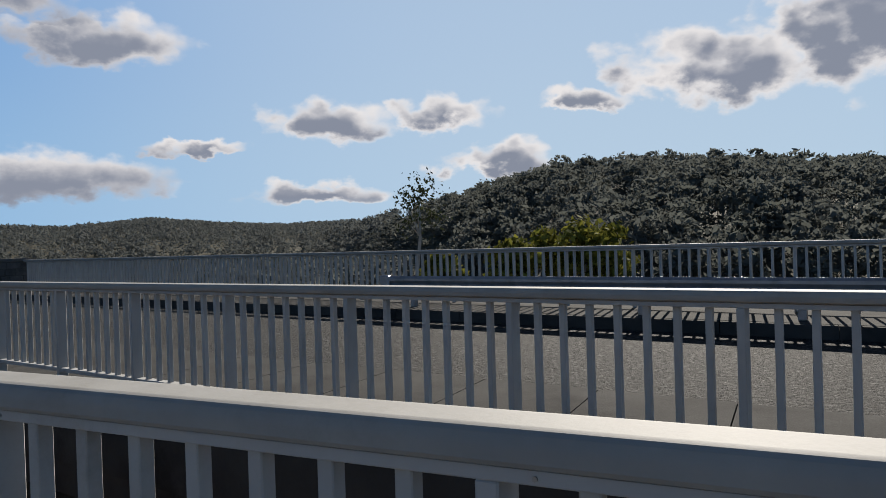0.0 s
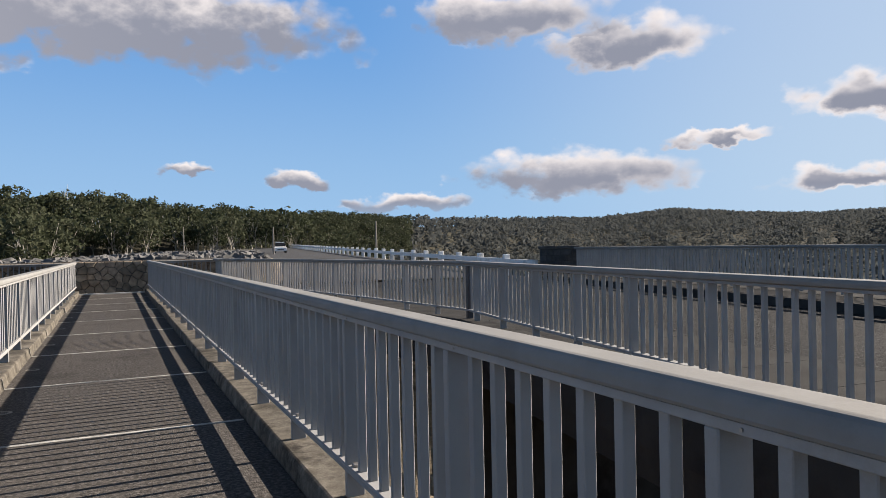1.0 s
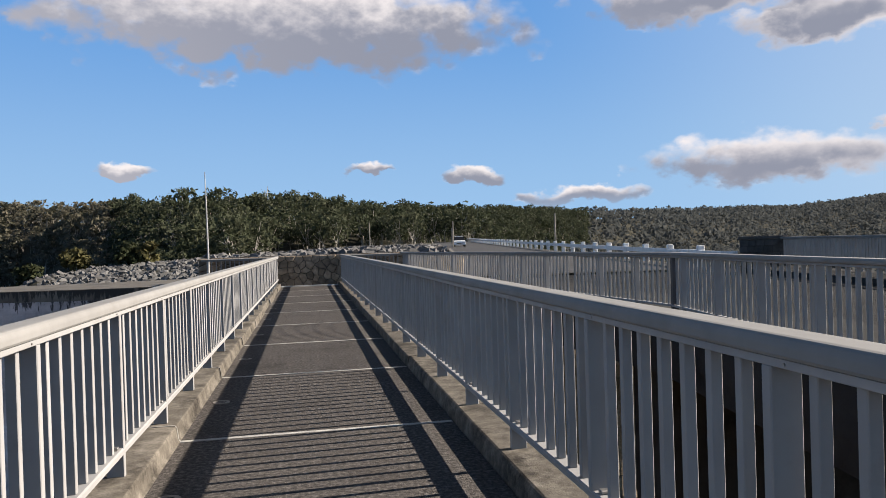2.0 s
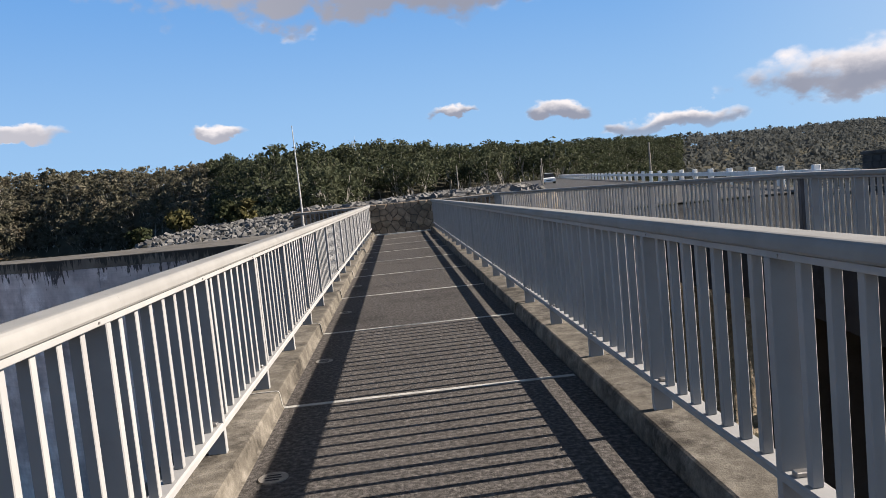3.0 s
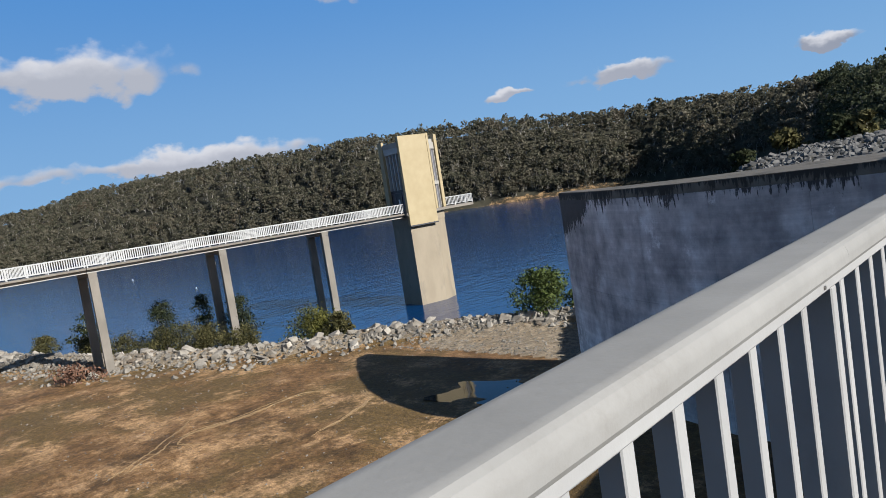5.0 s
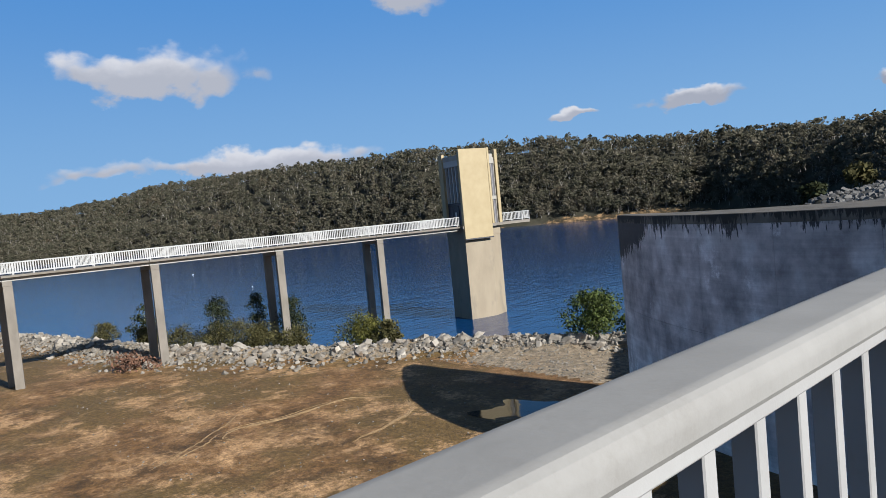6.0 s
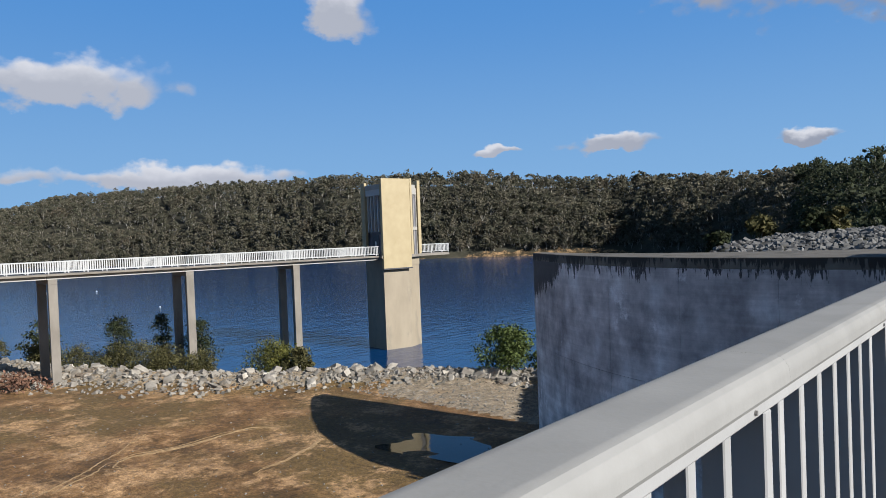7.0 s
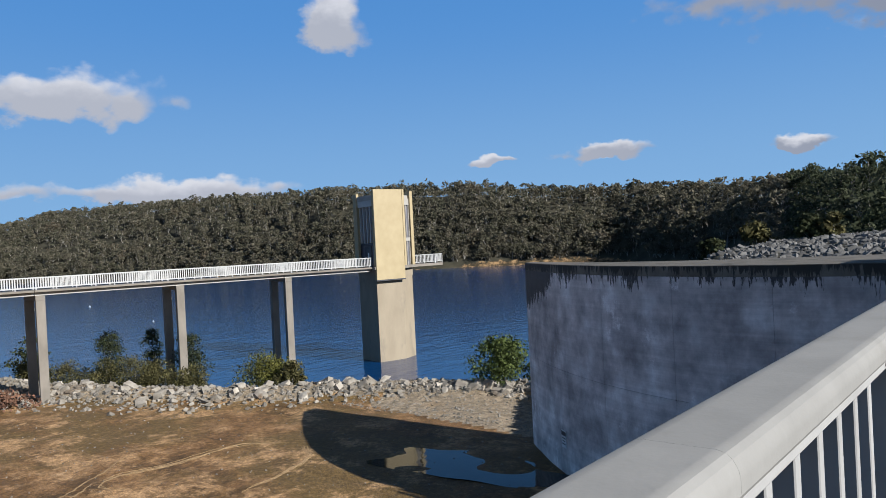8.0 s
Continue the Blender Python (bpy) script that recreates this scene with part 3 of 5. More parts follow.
def ground_z(x, y):
    x, y = np.asarray(x, float), np.asarray(y, float)
    r, a = np.hypot(x, y), np.degrees(np.arctan2(x, y))
    S, R, E = np.interp(a, HILL_AZ, SHORE_R), np.interp(a, HILL_AZ, HILL_R), np.interp(a, SKY_AZ, SKY_EL)
    top = R * np.tan(np.radians(E)) + 1.5 - TREE_H
    side = berm_side(x, y)
    basin = -10.7 + 0.10 * wave(x, y, 3.0) + 0.8 * np.exp(-(side / 2.4) ** 2)
    bed = -10.6 - 5.0 * smooth01((-side - 1.0) / 12)
    base = np.where(side > 0, basin, np.maximum(bed, -15.6) + 0.8 * np.exp(-(side / 2.4) ** 2))
    base = np.where((x > 3) & (r > 60), -10.0, base)
    t = np.clip((r - S) / (R - S), 0, 1)
    base = np.where((r < S) & (a < 0) & (a > -90), np.maximum(base, -11.4 - 0.12 * (S - r)), np.where((a < 0) & (a > -90) & (r >= S), -11.4, base))
    z = base + (top - base) * (1 - (1 - t) ** 1.6) * (t > 0) + 1.2 * wave(x, y, 26, 2.0) * smooth01(t * 4)
    z = np.where(r > R, z - (r - R) * 0.03, z)
    along, left = crest_frame(x, y)
    crest = np.where(left < 2.0, 0.02 + 0.011 * along, 0.95 + 0.006 * along)
    slope = -1.0 - 0.05 * np.minimum(left - 10, 24) + 0.062 * np.minimum(along, 38) - 0.4 * np.maximum(left - 36, 0)
    crest = crest + (slope - crest) * smooth01((left - 8.5) / 7.0)
    crest = np.where(left < -10, 0.02 + 0.011 * along - 0.45 * (-10 - left), crest)
    crest = crest - 0.55 * np.maximum(-(x + 9) * 0.867 - (y - 40) * 0.498, 0)
    back = np.where(x < -4.5, 37.0 + (-x - 5) * 0.12, 30.6)
    ok = smooth01((y - back) / 1.5) * (along < 190)
    return np.where(ok > 0, np.maximum(z, base + (crest - base) * ok), z)


def build_ground():
    rs = np.concatenate([[0.5, 4, 8, 12, 16, 20], np.exp(np.linspace(math.log(22), math.log(480), 210)), np.exp(np.linspace(math.log(500), math.log(4600), 50))])
    an = np.radians(np.concatenate([np.arange(-85, 25, 0.24), np.arange(25, 110, 0.6), np.arange(110, 275, 3.0)]))
    na = len(an)
    Rg, Ag = np.meshgrid(rs, an, indexing="ij")
    X, Y = Rg * np.sin(Ag), Rg * np.cos(Ag)
    Z = ground_z(X, Y)
    verts = np.stack([X, Y, Z], -1).reshape(-1, 3)
    i, j = np.meshgrid(np.arange(len(rs) - 1), np.arange(na), indexing="ij")
    j2 = (j + 1) % na
    faces = np.stack([i * na + j, i * na + j2, (i + 1) * na + j2, (i + 1) * na + j], -1).reshape(-1, 4)[:, ::-1]
    me = bpy.data.meshes.new("ground")
    me.vertices.add(len(verts))
    me.vertices.foreach_set("co", verts.astype(np.float32).ravel())
    me.loops.add(faces.size)
    me.loops.foreach_set("vertex_index", faces.astype(np.int32).ravel())
    me.polygons.add(len(faces))
    me.polygons.foreach_set("loop_start", np.arange(0, faces.size, 4, dtype=np.int32))
    for m in (floor_mat, mud, gravel):
        me.materials.append(m)
    c = verts[faces].mean(1)
    side = berm_side(c[:, 0], c[:, 1])
    r, a = np.hypot(c[:, 0], c[:, 1]), np.degrees(np.arctan2(c[:, 0], c[:, 1]))
    along, left = crest_frame(c[:, 0], c[:, 1])
    idx = np.zeros(len(c), int)
    idx[(r < 110) & (side > 2.4) & (c[:, 1] < 60) & (c[:, 2] < -9) & (c[:, 0] < 6)] = 1
    idx[(r < 130) & (side <= 2.4) & (side > -14) & (c[:, 2] < -8)] = 2
    idx[(side > 0) & (c[:, 0] > -42) & (c[:, 1] > 40.5 - 0.10 * (c[:, 0] + 42)) & (c[:, 2] < -9)] = 2
    idx[(along > -1) & (along < 95) & (left > -8.8) & (left < 6) & (c[:, 1] > 30)] = 2
    me.polygons.foreach_set("material_index", idx.astype(np.int32))
    me.polygons.foreach_set("use_smooth", np.ones(len(faces), bool))
    me.update()
    return tagged(link("ground", me), "muddy basin floor, gravel shore and wooded hills", "ground", kind="structure")


build_ground()
WATER_Z = -11.75


def build_water():
    bm = bmesh.new()
    ring = [(-1500, -260), (-60, -260), (-60, 18), (-20, 44), (0, 60), (30, 330), (60, 900), (-1500, 1100)]
    bm.faces.new([bm.verts.new((x, y, WATER_Z)) for x, y in ring])
    tagged(part("water", bm, lake_water), "deep blue reservoir water with small ripples", "water", kind="structure")


build_water()


def add_pool(cx, cy, rx, ry, turn, seed, z, mat, label):
    rng = random.Random(seed)
    bm = bmesh.new()
    ph = [rng.uniform(0, 6.28) for _ in range(3)]
    pts = []
    for i in range(48):
        t = 2 * math.pi * i / 48
        k = 1 + 0.16 * math.sin(3 * t + ph[0]) + 0.10 * math.sin(5 * t + ph[1]) + 0.06 * math.sin(9 * t + ph[2])
        u, v = rx * k * math.cos(t), ry * k * math.sin(t)
        pts.append(bm.verts.new((cx + u * math.cos(turn) - v * math.sin(turn), cy + u * math.sin(turn) + v * math.cos(turn), z)))
    bm.faces.new(pts)
    tagged(part("puddle", bm, mat), label, "puddle", "puddles on the mud", "structure")


add_pool(-25.0, 32.2, 6.4, 2.3, 0.08, 7, -10.665, pool_water, "shallow puddle on the mud in the wall's shade")

# ---- spillway wall: curved concrete wall with coping ----


def wall_front(x):
    return 28.9 + 0.0281 * min(x + 7.0, 0.0) ** 2


def build_spillway_wall():
    xs = np.linspace(-24.8, -4.3, 26)
    front = [(float(x), wall_front(x)) for x in xs]
    back = [(float(x), wall_front(x) + float(np.interp(x, [-24.8, -19, -8, -4.3], [1.1, 2.8, 7.0, 8.0]))) for x in np.linspace(-4.6, -24.8, 14)]
    th = link("spillway_wall", None, loc=(-15, 33, -12))
    tagged(th, "tall curved concrete wall streaked with dark damp stains", "wall", kind="structure")

    def sub(name, bm, mat, label=""):
        bmesh.ops.translate(bm, verts=bm.verts, vec=(15, -33, 12))
        return part(name, bm, mat, th, label)
    # pours: wall panels between vertical joints, two lifts high
    cuts = [0, 5, 10, 15, 20, 25]
    for a, b in zip(cuts[:-1], cuts[1:]):
        f = front[a:b + 1]
        for z0, z1 in ((-12.5, -5.308), (-5.292, -0.255)):
            nrm = []
            for k, (x, y) in enumerate(f):
                d = Vector((0.0281 * 2 * min(x + 7.0, 0.0), -1.0)).normalized()
                nrm.append((x - d.x * 1.2, y - d.y * 1.2))
            e0, e1 = 0.006, 0.006
            g = [(f[0][0] + e0, f[0][1])] + f[1:-1] + [(f[-1][0] - e1, f[-1][1])]
            sub("wall_panel", prism(g + nrm[::-1], z0, z1), wall_conc)
    bm = prism(front + back, -0.25, 0.165)
    sub("coping", bm, cope_conc, "weathered pale concrete coping and apron")
    # separate slab keeps the top clear of the front's painted shade
    sub("coping_top", prism([(x + 0.05, y + 0.05) for x, y in front] + [(x + 0.05, y - 0.05) for x, y in back], 0.166, 0.184), cope_top, "tan weathered top of the coping")
    core = [(x + 0.15, y + 0.9) for x, y in front]
    sub("core", prism(core + [(x + 0.2, y - 0.02) for x, y in back], -12.5, -0.27), wall_conc)
    return th


build_spillway_wall()


def build_wall_sign():
    x = -20.3
    y = wall_front(x)
    rz = math.atan2(0.0281 * 2 * (x + 7.0), 1.0)
    th = thing("warning_sign", (x, y - 0.03, -8.9), "small white notice board fixed to the concrete wall", "sign")
    th.rotation_euler = (0, 0, rz)
    part("panel", box(-0.30, 0.30, -0.02, 0.02, -0.45, 0.45, 0.004), sign_white, th)
    part("header_bar", box(-0.28, 0.28, -0.026, -0.021, 0.18, 0.40), sign_dark, th, "dark header band")
    for k, w in enumerate((0.22, 0.17, 0.2)):
        part("text_bar", box(-w, w, -0.026, -0.021, 0.02 - 0.15 * k, 0.08 - 0.15 * k), sign_dark, th)


build_wall_sign()

# ---- abutment under the walkway's end, closing walls ----
tagged(part("abutment", prism([(-4.3, 27.9), (4.6, 27.9), (4.6, 30.6), (-4.3, 30.6)], -12.5, -0.02), slab_conc), "plain concrete abutment under the walkway's end", "abutment", kind="structure")

# ---- road deck beside the walkway ----


def rail2_x(y):
    if y <= 10.5:
        return 4.70 + 0.158 * y
    return float(np.interp(y, [10.5, 14.5, 19.6, 26.7], [6.36, 5.96, 5.28, 3.9]))


def kerb_x(y):
    return 12.30 + 0.19 * y


def rail3_x(y):
    return kerb_x(y) + 1.70


RY = [-16, -8, 0, 5, 10.5, 14.5, 19.6, 26.7, 29.6]
left_edge = [(rail2_x(min(y, 26.7)) - 0.3, y) for y in RY]
strip_edge = [(rail2_x(min(y, 10.5)) + 2.85, y) for y in RY]
RY3 = [-16, -4, 8, 25]
right_edge = [(rail3_x(y) + 0.5, y) for y in RY3] + [(19.4, 29.6)]
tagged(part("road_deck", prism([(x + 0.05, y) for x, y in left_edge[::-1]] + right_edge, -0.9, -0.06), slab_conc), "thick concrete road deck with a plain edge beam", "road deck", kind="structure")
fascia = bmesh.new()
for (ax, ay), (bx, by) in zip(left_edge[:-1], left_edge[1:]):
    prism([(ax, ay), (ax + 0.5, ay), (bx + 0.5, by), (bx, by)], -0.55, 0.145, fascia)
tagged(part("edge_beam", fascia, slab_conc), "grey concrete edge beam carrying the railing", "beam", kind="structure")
tagged(part("road", prism([(x, y) for x, y in strip_edge[::-1]] + [(kerb_x(y), y) for y in (-16, -4, 8, 25)] + [(17.9, 29.6)], -0.06, 0.0), asphalt), "coarse grey asphalt road surface with glints painted as pale flecks", "road", kind="structure")
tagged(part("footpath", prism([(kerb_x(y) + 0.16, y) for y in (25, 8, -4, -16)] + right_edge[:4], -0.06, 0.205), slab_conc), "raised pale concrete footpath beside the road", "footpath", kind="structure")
road2 = bmesh.new()
prev = None
for k in range(40):
    al = -1.0 + k * 4.6
    row = []
    for lf in (1.9, -8.7):
        x, y = 9 + al * 0.16 - lf * 0.987, 30 + al * 0.987 + lf * 0.16
        row.append(road2.verts.new((x, y, 0.10 + 0.011 * al)))
    if prev:
        road2.faces.new((prev[0], prev[1], row[1], row[0]))
    prev = row
bmesh.ops.recalc_face_normals(road2, faces=road2.faces)
tagged(part("crest_road", road2, crest_asphalt), "pale worn asphalt road along the dam's crest", "road", kind="structure")
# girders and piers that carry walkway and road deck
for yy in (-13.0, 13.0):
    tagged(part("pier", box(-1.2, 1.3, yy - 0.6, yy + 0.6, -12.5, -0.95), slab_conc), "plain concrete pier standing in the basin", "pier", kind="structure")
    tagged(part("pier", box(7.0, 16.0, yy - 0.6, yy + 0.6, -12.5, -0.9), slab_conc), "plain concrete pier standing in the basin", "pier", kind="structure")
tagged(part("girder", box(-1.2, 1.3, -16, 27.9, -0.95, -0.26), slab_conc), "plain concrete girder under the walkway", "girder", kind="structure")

# ---- railings: moulded cap, flat sub-rail, square bars, posts on stubs, bottom rail ----
CAP = [(-0.074, -0.065), (-0.087, -0.058), (-0.092, -0.044), (-0.093, -0.030), (-0.088, -0.012), (-0.077, -0.003), (-0.064, 0.0), (-0.056, 0.0), (0.032, 0.0), (0.038, 0.0), (0.049, -0.003), (0.058, -0.010), (0.064, -0.021), (0.0665, -0.030), (0.067, -0.036), (0.067, -0.055), (0.061, -0.065)]
SUB = [(-0.056, -0.096), (0.048, -0.096), (0.050, -0.093), (0.050, -0.070), (0.036, -0.0655), (-0.044, -0.0655), (-0.058, -0.070), (-0.058, -0.093)]
LOW = [(-0.050, -0.960), (0.050, -0.960), (0.050, -0.932), (0.042, -0.922), (-0.042, -0.922), (-0.050, -0.932)]
bar_meshes = {1: mesh("bar", box(-0.018, 0.026, -0.019, 0.019, -0.9215, -0.0965, 0.003), paint), -1: mesh("bar", box(-0.026, 0.018, -0.019, 0.019, -0.9215, -0.0965, 0.003), paint)}
bolt_bm = bmesh.new()
add_tube(bolt_bm, (-0.0545, 0, 0), (0.0545, 0, 0), 0.005, 0.005, 8)
bolt_mesh = mesh("bolt", bolt_bm, bolt_metal)
clip_bm = box(-0.03, 0.03, -0.02, 0.02, -0.9225, -0.902, 0.004)
clip_mesh = mesh("clip", clip_bm, bolt_metal)


def build_railing(label, runs, group, small=True, flip=1, deep=0.0):
    """runs: start, end, height of the crown, height of the foot, distance of the first post, length of a cap piece."""
    x0, y0 = runs[0][0]
    th = thing("railing", (x0, y0, runs[0][3]), label, "railing", group)
    for (ax, ay), (bx, by), crown, foot, first, piece in runs:
        ln = math.hypot(bx - ax, by - ay)
        rz = math.atan2(by - ay, bx - ax) - math.pi / 2
        ux, uy = (bx - ax) / ln, (by - ay) / ln

        def put(name, me, s, lab=""):
            return link(name, me, th, lab, (ax + ux * s - x0, ay + uy * s - y0, crown - runs[0][3]), rz)
        bar_mesh = mesh("bar", box(-deep, deep, -0.017, 0.017, -0.9215, -0.0965), paint) if deep else bar_meshes[flip]
        post_bm = bmesh.new()
        add_box(post_bm, *sorted((-0.058 * flip, 0.048 * flip)), -0.022, 0.022, foot - crown, -0.0965, 0.004)
        post_mesh = mesh("post", post_bm, paint)
        put("sub_rail", mesh("sub_rail", extrude_profile([(flip * x, z) for x, z in SUB], ln), paint), 0)
        put("bottom_rail", mesh("bottom_rail", extrude_profile(LOW, ln), paint), 0)
        cuts = [0.0]
        s = first % piece + 0.09
        s = s if piece < 9 else s + 4.185
        while s < ln - 0.4:
            if s > 0.4:
                cuts.append(s)
            s += piece
        cuts.append(ln)
        made = {}
        for a, b in zip(cuts[:-1], cuts[1:]):
            key = round(b - a, 3)
            if key not in made:
                made[key] = mesh("handrail", extrude_profile([(flip * x, z) for x, z in CAP], b - a - 0.0005), cap_paint)
            put("handrail", made[key], a + 0.0002)
        s = first
        while s > 0.15:
            s -= 1.395
        while s < ln - 0.02:
            if s > -0.06:
                put("post", post_mesh, s)
                if small:
                    link("bolt", bolt_mesh, th, "", (ax + ux * (s - 0.09) - x0, ay + uy * (s - 0.09) - y0, crown - 0.083 - runs[0][3]), rz)
                    put("clip", clip_mesh, s - 0.075)
            for k in range(1, 8):
                q = s + k * 1.395 / 8
                if 0.05 < q < ln - 0.05:
                    put("bar", bar_mesh, q)
            s += 1.395
    return th


build_railing("pale painted metal railing on a concrete kerb beside the walkway", [((-1.196, -16), (-1.196, 28.45), 1.235, 0.13, 18.16, 5.58), ((-1.29, 28.5), (-4.1, 28.5), 1.20, -0.02, 1.2, 5.58)], "walkway railings")
build_railing("pale painted metal railing in shade, on the kerb towards the road", [((1.37, -16), (1.37, 28.45), 1.235, 0.115, 19.44, 11.16), ((1.45, 28.5), (3.85, 28.5), 1.21, -0.02, 1.2, 5.58)], "walkway railings", True, -1)
road_railing = build_railing("grey painted metal railing along the road deck's edge", [((rail2_x(-16), -16), (6.36, 10.5), 1.25, 0.145, 1.23, 5.58), ((6.36, 10.52), (5.96, 14.5), 1.25, 0.145, 1.2, 5.58), ((5.96, 14.52), (5.28, 19.6), 1.25, 0.145, 1.2, 5.58), ((5.28, 19.62), (3.9, 26.7), 1.25, 0.145, 1.2, 5.58), ((3.9, 26.72), (3.88, 28.4), 1.25, 0.0, 1.2, 5.58)], "road railings", False)
link("corner_post", mesh("corner_post", box(-0.055, 0.055, -0.05, 0.05, -0.14, 1.02, 0.008), dark_steel), road_railing, "dark steel post at the bend", (6.37 - rail2_x(-16), 10.51 + 16, 0))
build_railing("grey painted metal railing beyond the road and footpath", [((rail3_x(-16), -16), (rail3_x(24.6), 24.6), 1.39, 0.205, 1.0, 5.58)], "road railings", False, deep=0.036)


# ---- intake tower with its footbridge ----
TU, TV = Vector((0.25, 0.968, 0)), Vector((0.968, -0.25, 0))
T0 = Vector((-61.9, 62.85, 0))


def build_tower():
    th = thing("intake_tower", (T0.x, T0.y, -15.5), "cream concrete intake tower standing in the lake", "tower")
    th.rotation_euler = (0, 0, math.atan2(TV.y, TV.x))    # local x towards the walkway, local y along the bridge

    def sub(name, bm, mat, parent=th, label=""):
        bmesh.ops.translate(bm, verts=bm.verts, vec=(0, 0, 15.5))
        return part(name, bm, mat, parent, label)
    shaft = [(2.2, -1.8), (2.2, 1.8), (0.9, 4.0), (-1.9, 4.0), (-1.9, -1.8)]
    sub("shaft", prism(shaft, -15.5, -2.0), tower_conc, label="pale concrete shaft")
    sub("collar", prism([(x * 1.02, y * 1.02) for x, y in shaft], -2.0, -1.0), tower_conc)
    deck = [(2.6, -2.2), (2.6, 2.2), (1.2, 4.6), (-2.3, 4.6), (-2.3, -2.2)]
    sub("platform", prism(deck, -1.0, -0.68), pier_conc)
    panel = sub("front_panel", box(2.25, 2.75, -2.05, 1.85, -2.2, 8.3, 0.03), cream, label="plain cream wall panel")
    sub("panel_trim", box(2.72, 2.79, -2.07, 1.87, -2.32, -2.17), dark_steel, panel)
    for y0, y1, x1, z1 in ((1.97, 2.25, 2.6, 8.35), (3.75, 4.15, 1.5, 8.2), (-2.0, -1.65, -1.35, 8.05)):
        sub("fin", box(x1 - 0.9, x1, y0, y1, -0.68, z1, 0.02), cream, label="tall cream fin")
    sub("back_wall", box(-2.25, -1.85, -1.6, 4.0, -0.68, 7.6), tower_conc)
    sub("roof", prism([(2.1, -1.9), (2.1, 1.8), (1.0, 4.0), (-2.3, 4.0), (-2.3, -1.9)], 7.1, 7.7), pale_conc, label="pale roof slab")
    # glazed side towards the bridge
    sub("side_wall", box(-1.84, 2.2, -1.45, -1.30, -0.68, 7.1), louver_mat)
    for k in range(5):
        x = -1.2 + 0.78 * k
        sub("mullion", box(x - 0.10, x + 0.10, -1.70, -1.45, 2.1, 6.4), white_paint)
    sub("transom", box(-1.84, 2.2, -1.64, -1.45, 1.8, 2.1), dark_steel)
    door = sub("door", box(-0.6, 0.9, -1.55, -1.46, -0.66, 1.75, 0.01), dark_steel, label="dark steel door")
    sub("notice", box(0.05, 0.35, -1.57, -1.552, 0.4, 1.0), sign_white, door)
    # glazed chamfer towards the sun
    m = Matrix.Translation((1.55, 2.95, 0)) @ Matrix.Rotation(math.atan2(2.2, -1.3) - math.pi / 2, 4, "Z")
    bm = bmesh.new()
    add_box(bm, -0.15, 0.0, -1.1, 1.1, -0.68, 7.1, 0, m)
    sub("side_wall", bm, louver_mat)
    for k in range(3):
        bm = bmesh.new()
        add_box(bm, 0.0, 0.14, -0.75 + 0.7 * k, -0.65 + 0.7 * k, -0.68, 7.1, 0, m)
        sub("mullion", bm, pale_conc)
    bm = bmesh.new()
    add_box(bm, 0.0, 0.16, -1.1, 1.1, 2.2, 2.6, 0, m)
    sub("transom", bm, pale_conc)
    bm = bmesh.new()
    add_box(bm, -0.15, 0.18, -1.1, 1.1, 6.5, 7.3, 0, m)
    sub("fascia", bm, pale_conc)
    sub("fascia", box(-1.34, 2.2, -1.85, -1.3, 6.4, 7.3, 0.02), white_paint)
    # lookout balcony on the far side
    sub("balcony", box(-1.6, 1.0, 4.6, 8.6, -1.0, -0.68), pier_conc)
    far_rail(th, [((1.0, 2.6), (1.0, 8.5)), ((1.0, 8.5), (-1.6, 8.5))], 15.5)


def far_rail(th, runs, dz):
    for (ax, ay), (bx, by) in runs:
        ln = math.hypot(bx - ax, by - ay)
        rz = math.atan2(by - ay, bx - ax)
        rail_bm = bmesh.new()
        add_box(rail_bm, 0, ln, -0.06, 0.06, 0.36, 0.44)
        add_box(rail_bm, 0, ln, -0.04, 0.04, -0.52, -0.46)
        link("handrail", mesh("handrail", rail_bm, white_paint), th, "white handrail", (ax, ay, dz), rz)
        bm = bmesh.new()
        n = max(2, int(ln / 0.2))
        for k in range(n + 1):
            s = ln * k / n
            w = 0.05 if k % 8 == 0 else 0.032
            z0 = -0.68 if k % 8 == 0 else -0.46
            add_box(bm, s - w, s + w, -0.03, 0.03, z0, 0.36)
        ob = link("balustrade", mesh("balustrade", bm, white_paint), th, "white balusters", (ax, ay, dz), rz)
        tagged(ob, kind="stuff")


build_tower()


def build_bridge():
    far = -62.0
    base = T0 + TU * far + TV * 0.9
    th = thing("footbridge", (base.x, base.y, -13.0), "slender concrete footbridge with white rails on twin-legged piers", "footbridge")
    th.rotation_euler = (0, 0, math.atan2(TV.y, TV.x))
    ln = -far - 2.2

    def sub(name, bm, mat, parent=th, label=""):
        bmesh.ops.translate(bm, verts=bm.verts, vec=(0, 0, 13.0))
        return part(name, bm, mat, parent, label)
    spans = [0, 13.5, 25.55, 37.65, 49.0, ln]
    for a, b in zip(spans[:-1], spans[1:]):
        sub("deck_slab", box(-1.15, 1.15, a + 0.02, b - 0.02, -0.86, -0.68), pier_conc)
        sub("beam", box(-0.75, 0.75, a + 0.02, b - 0.02, -1.18, -0.862), pale_conc, label="pale concrete beam")
    for s in (13.8, 25.85, 37.95, 49.3):
        sub("crosshead", prism([(-1.9, s - 0.87), (-1.9, s - 0.12), (1.0, s + 0.5), (1.0, s - 0.25)][::-1], -1.6, -1.185), pier_conc)
        for x0, dy in ((0.40, 0.0), (-1.9, -0.62)):
            sub("pier_leg", box(x0, x0 + 0.6, s + dy - 0.25, s + dy + 0.5, -13.0, -1.605, 0.03), pier_conc)
    far_rail(th, [((1.05, 0), (1.05, ln)), ((-1.05, 0), (-1.05, ln))], 13.0)


build_bridge()


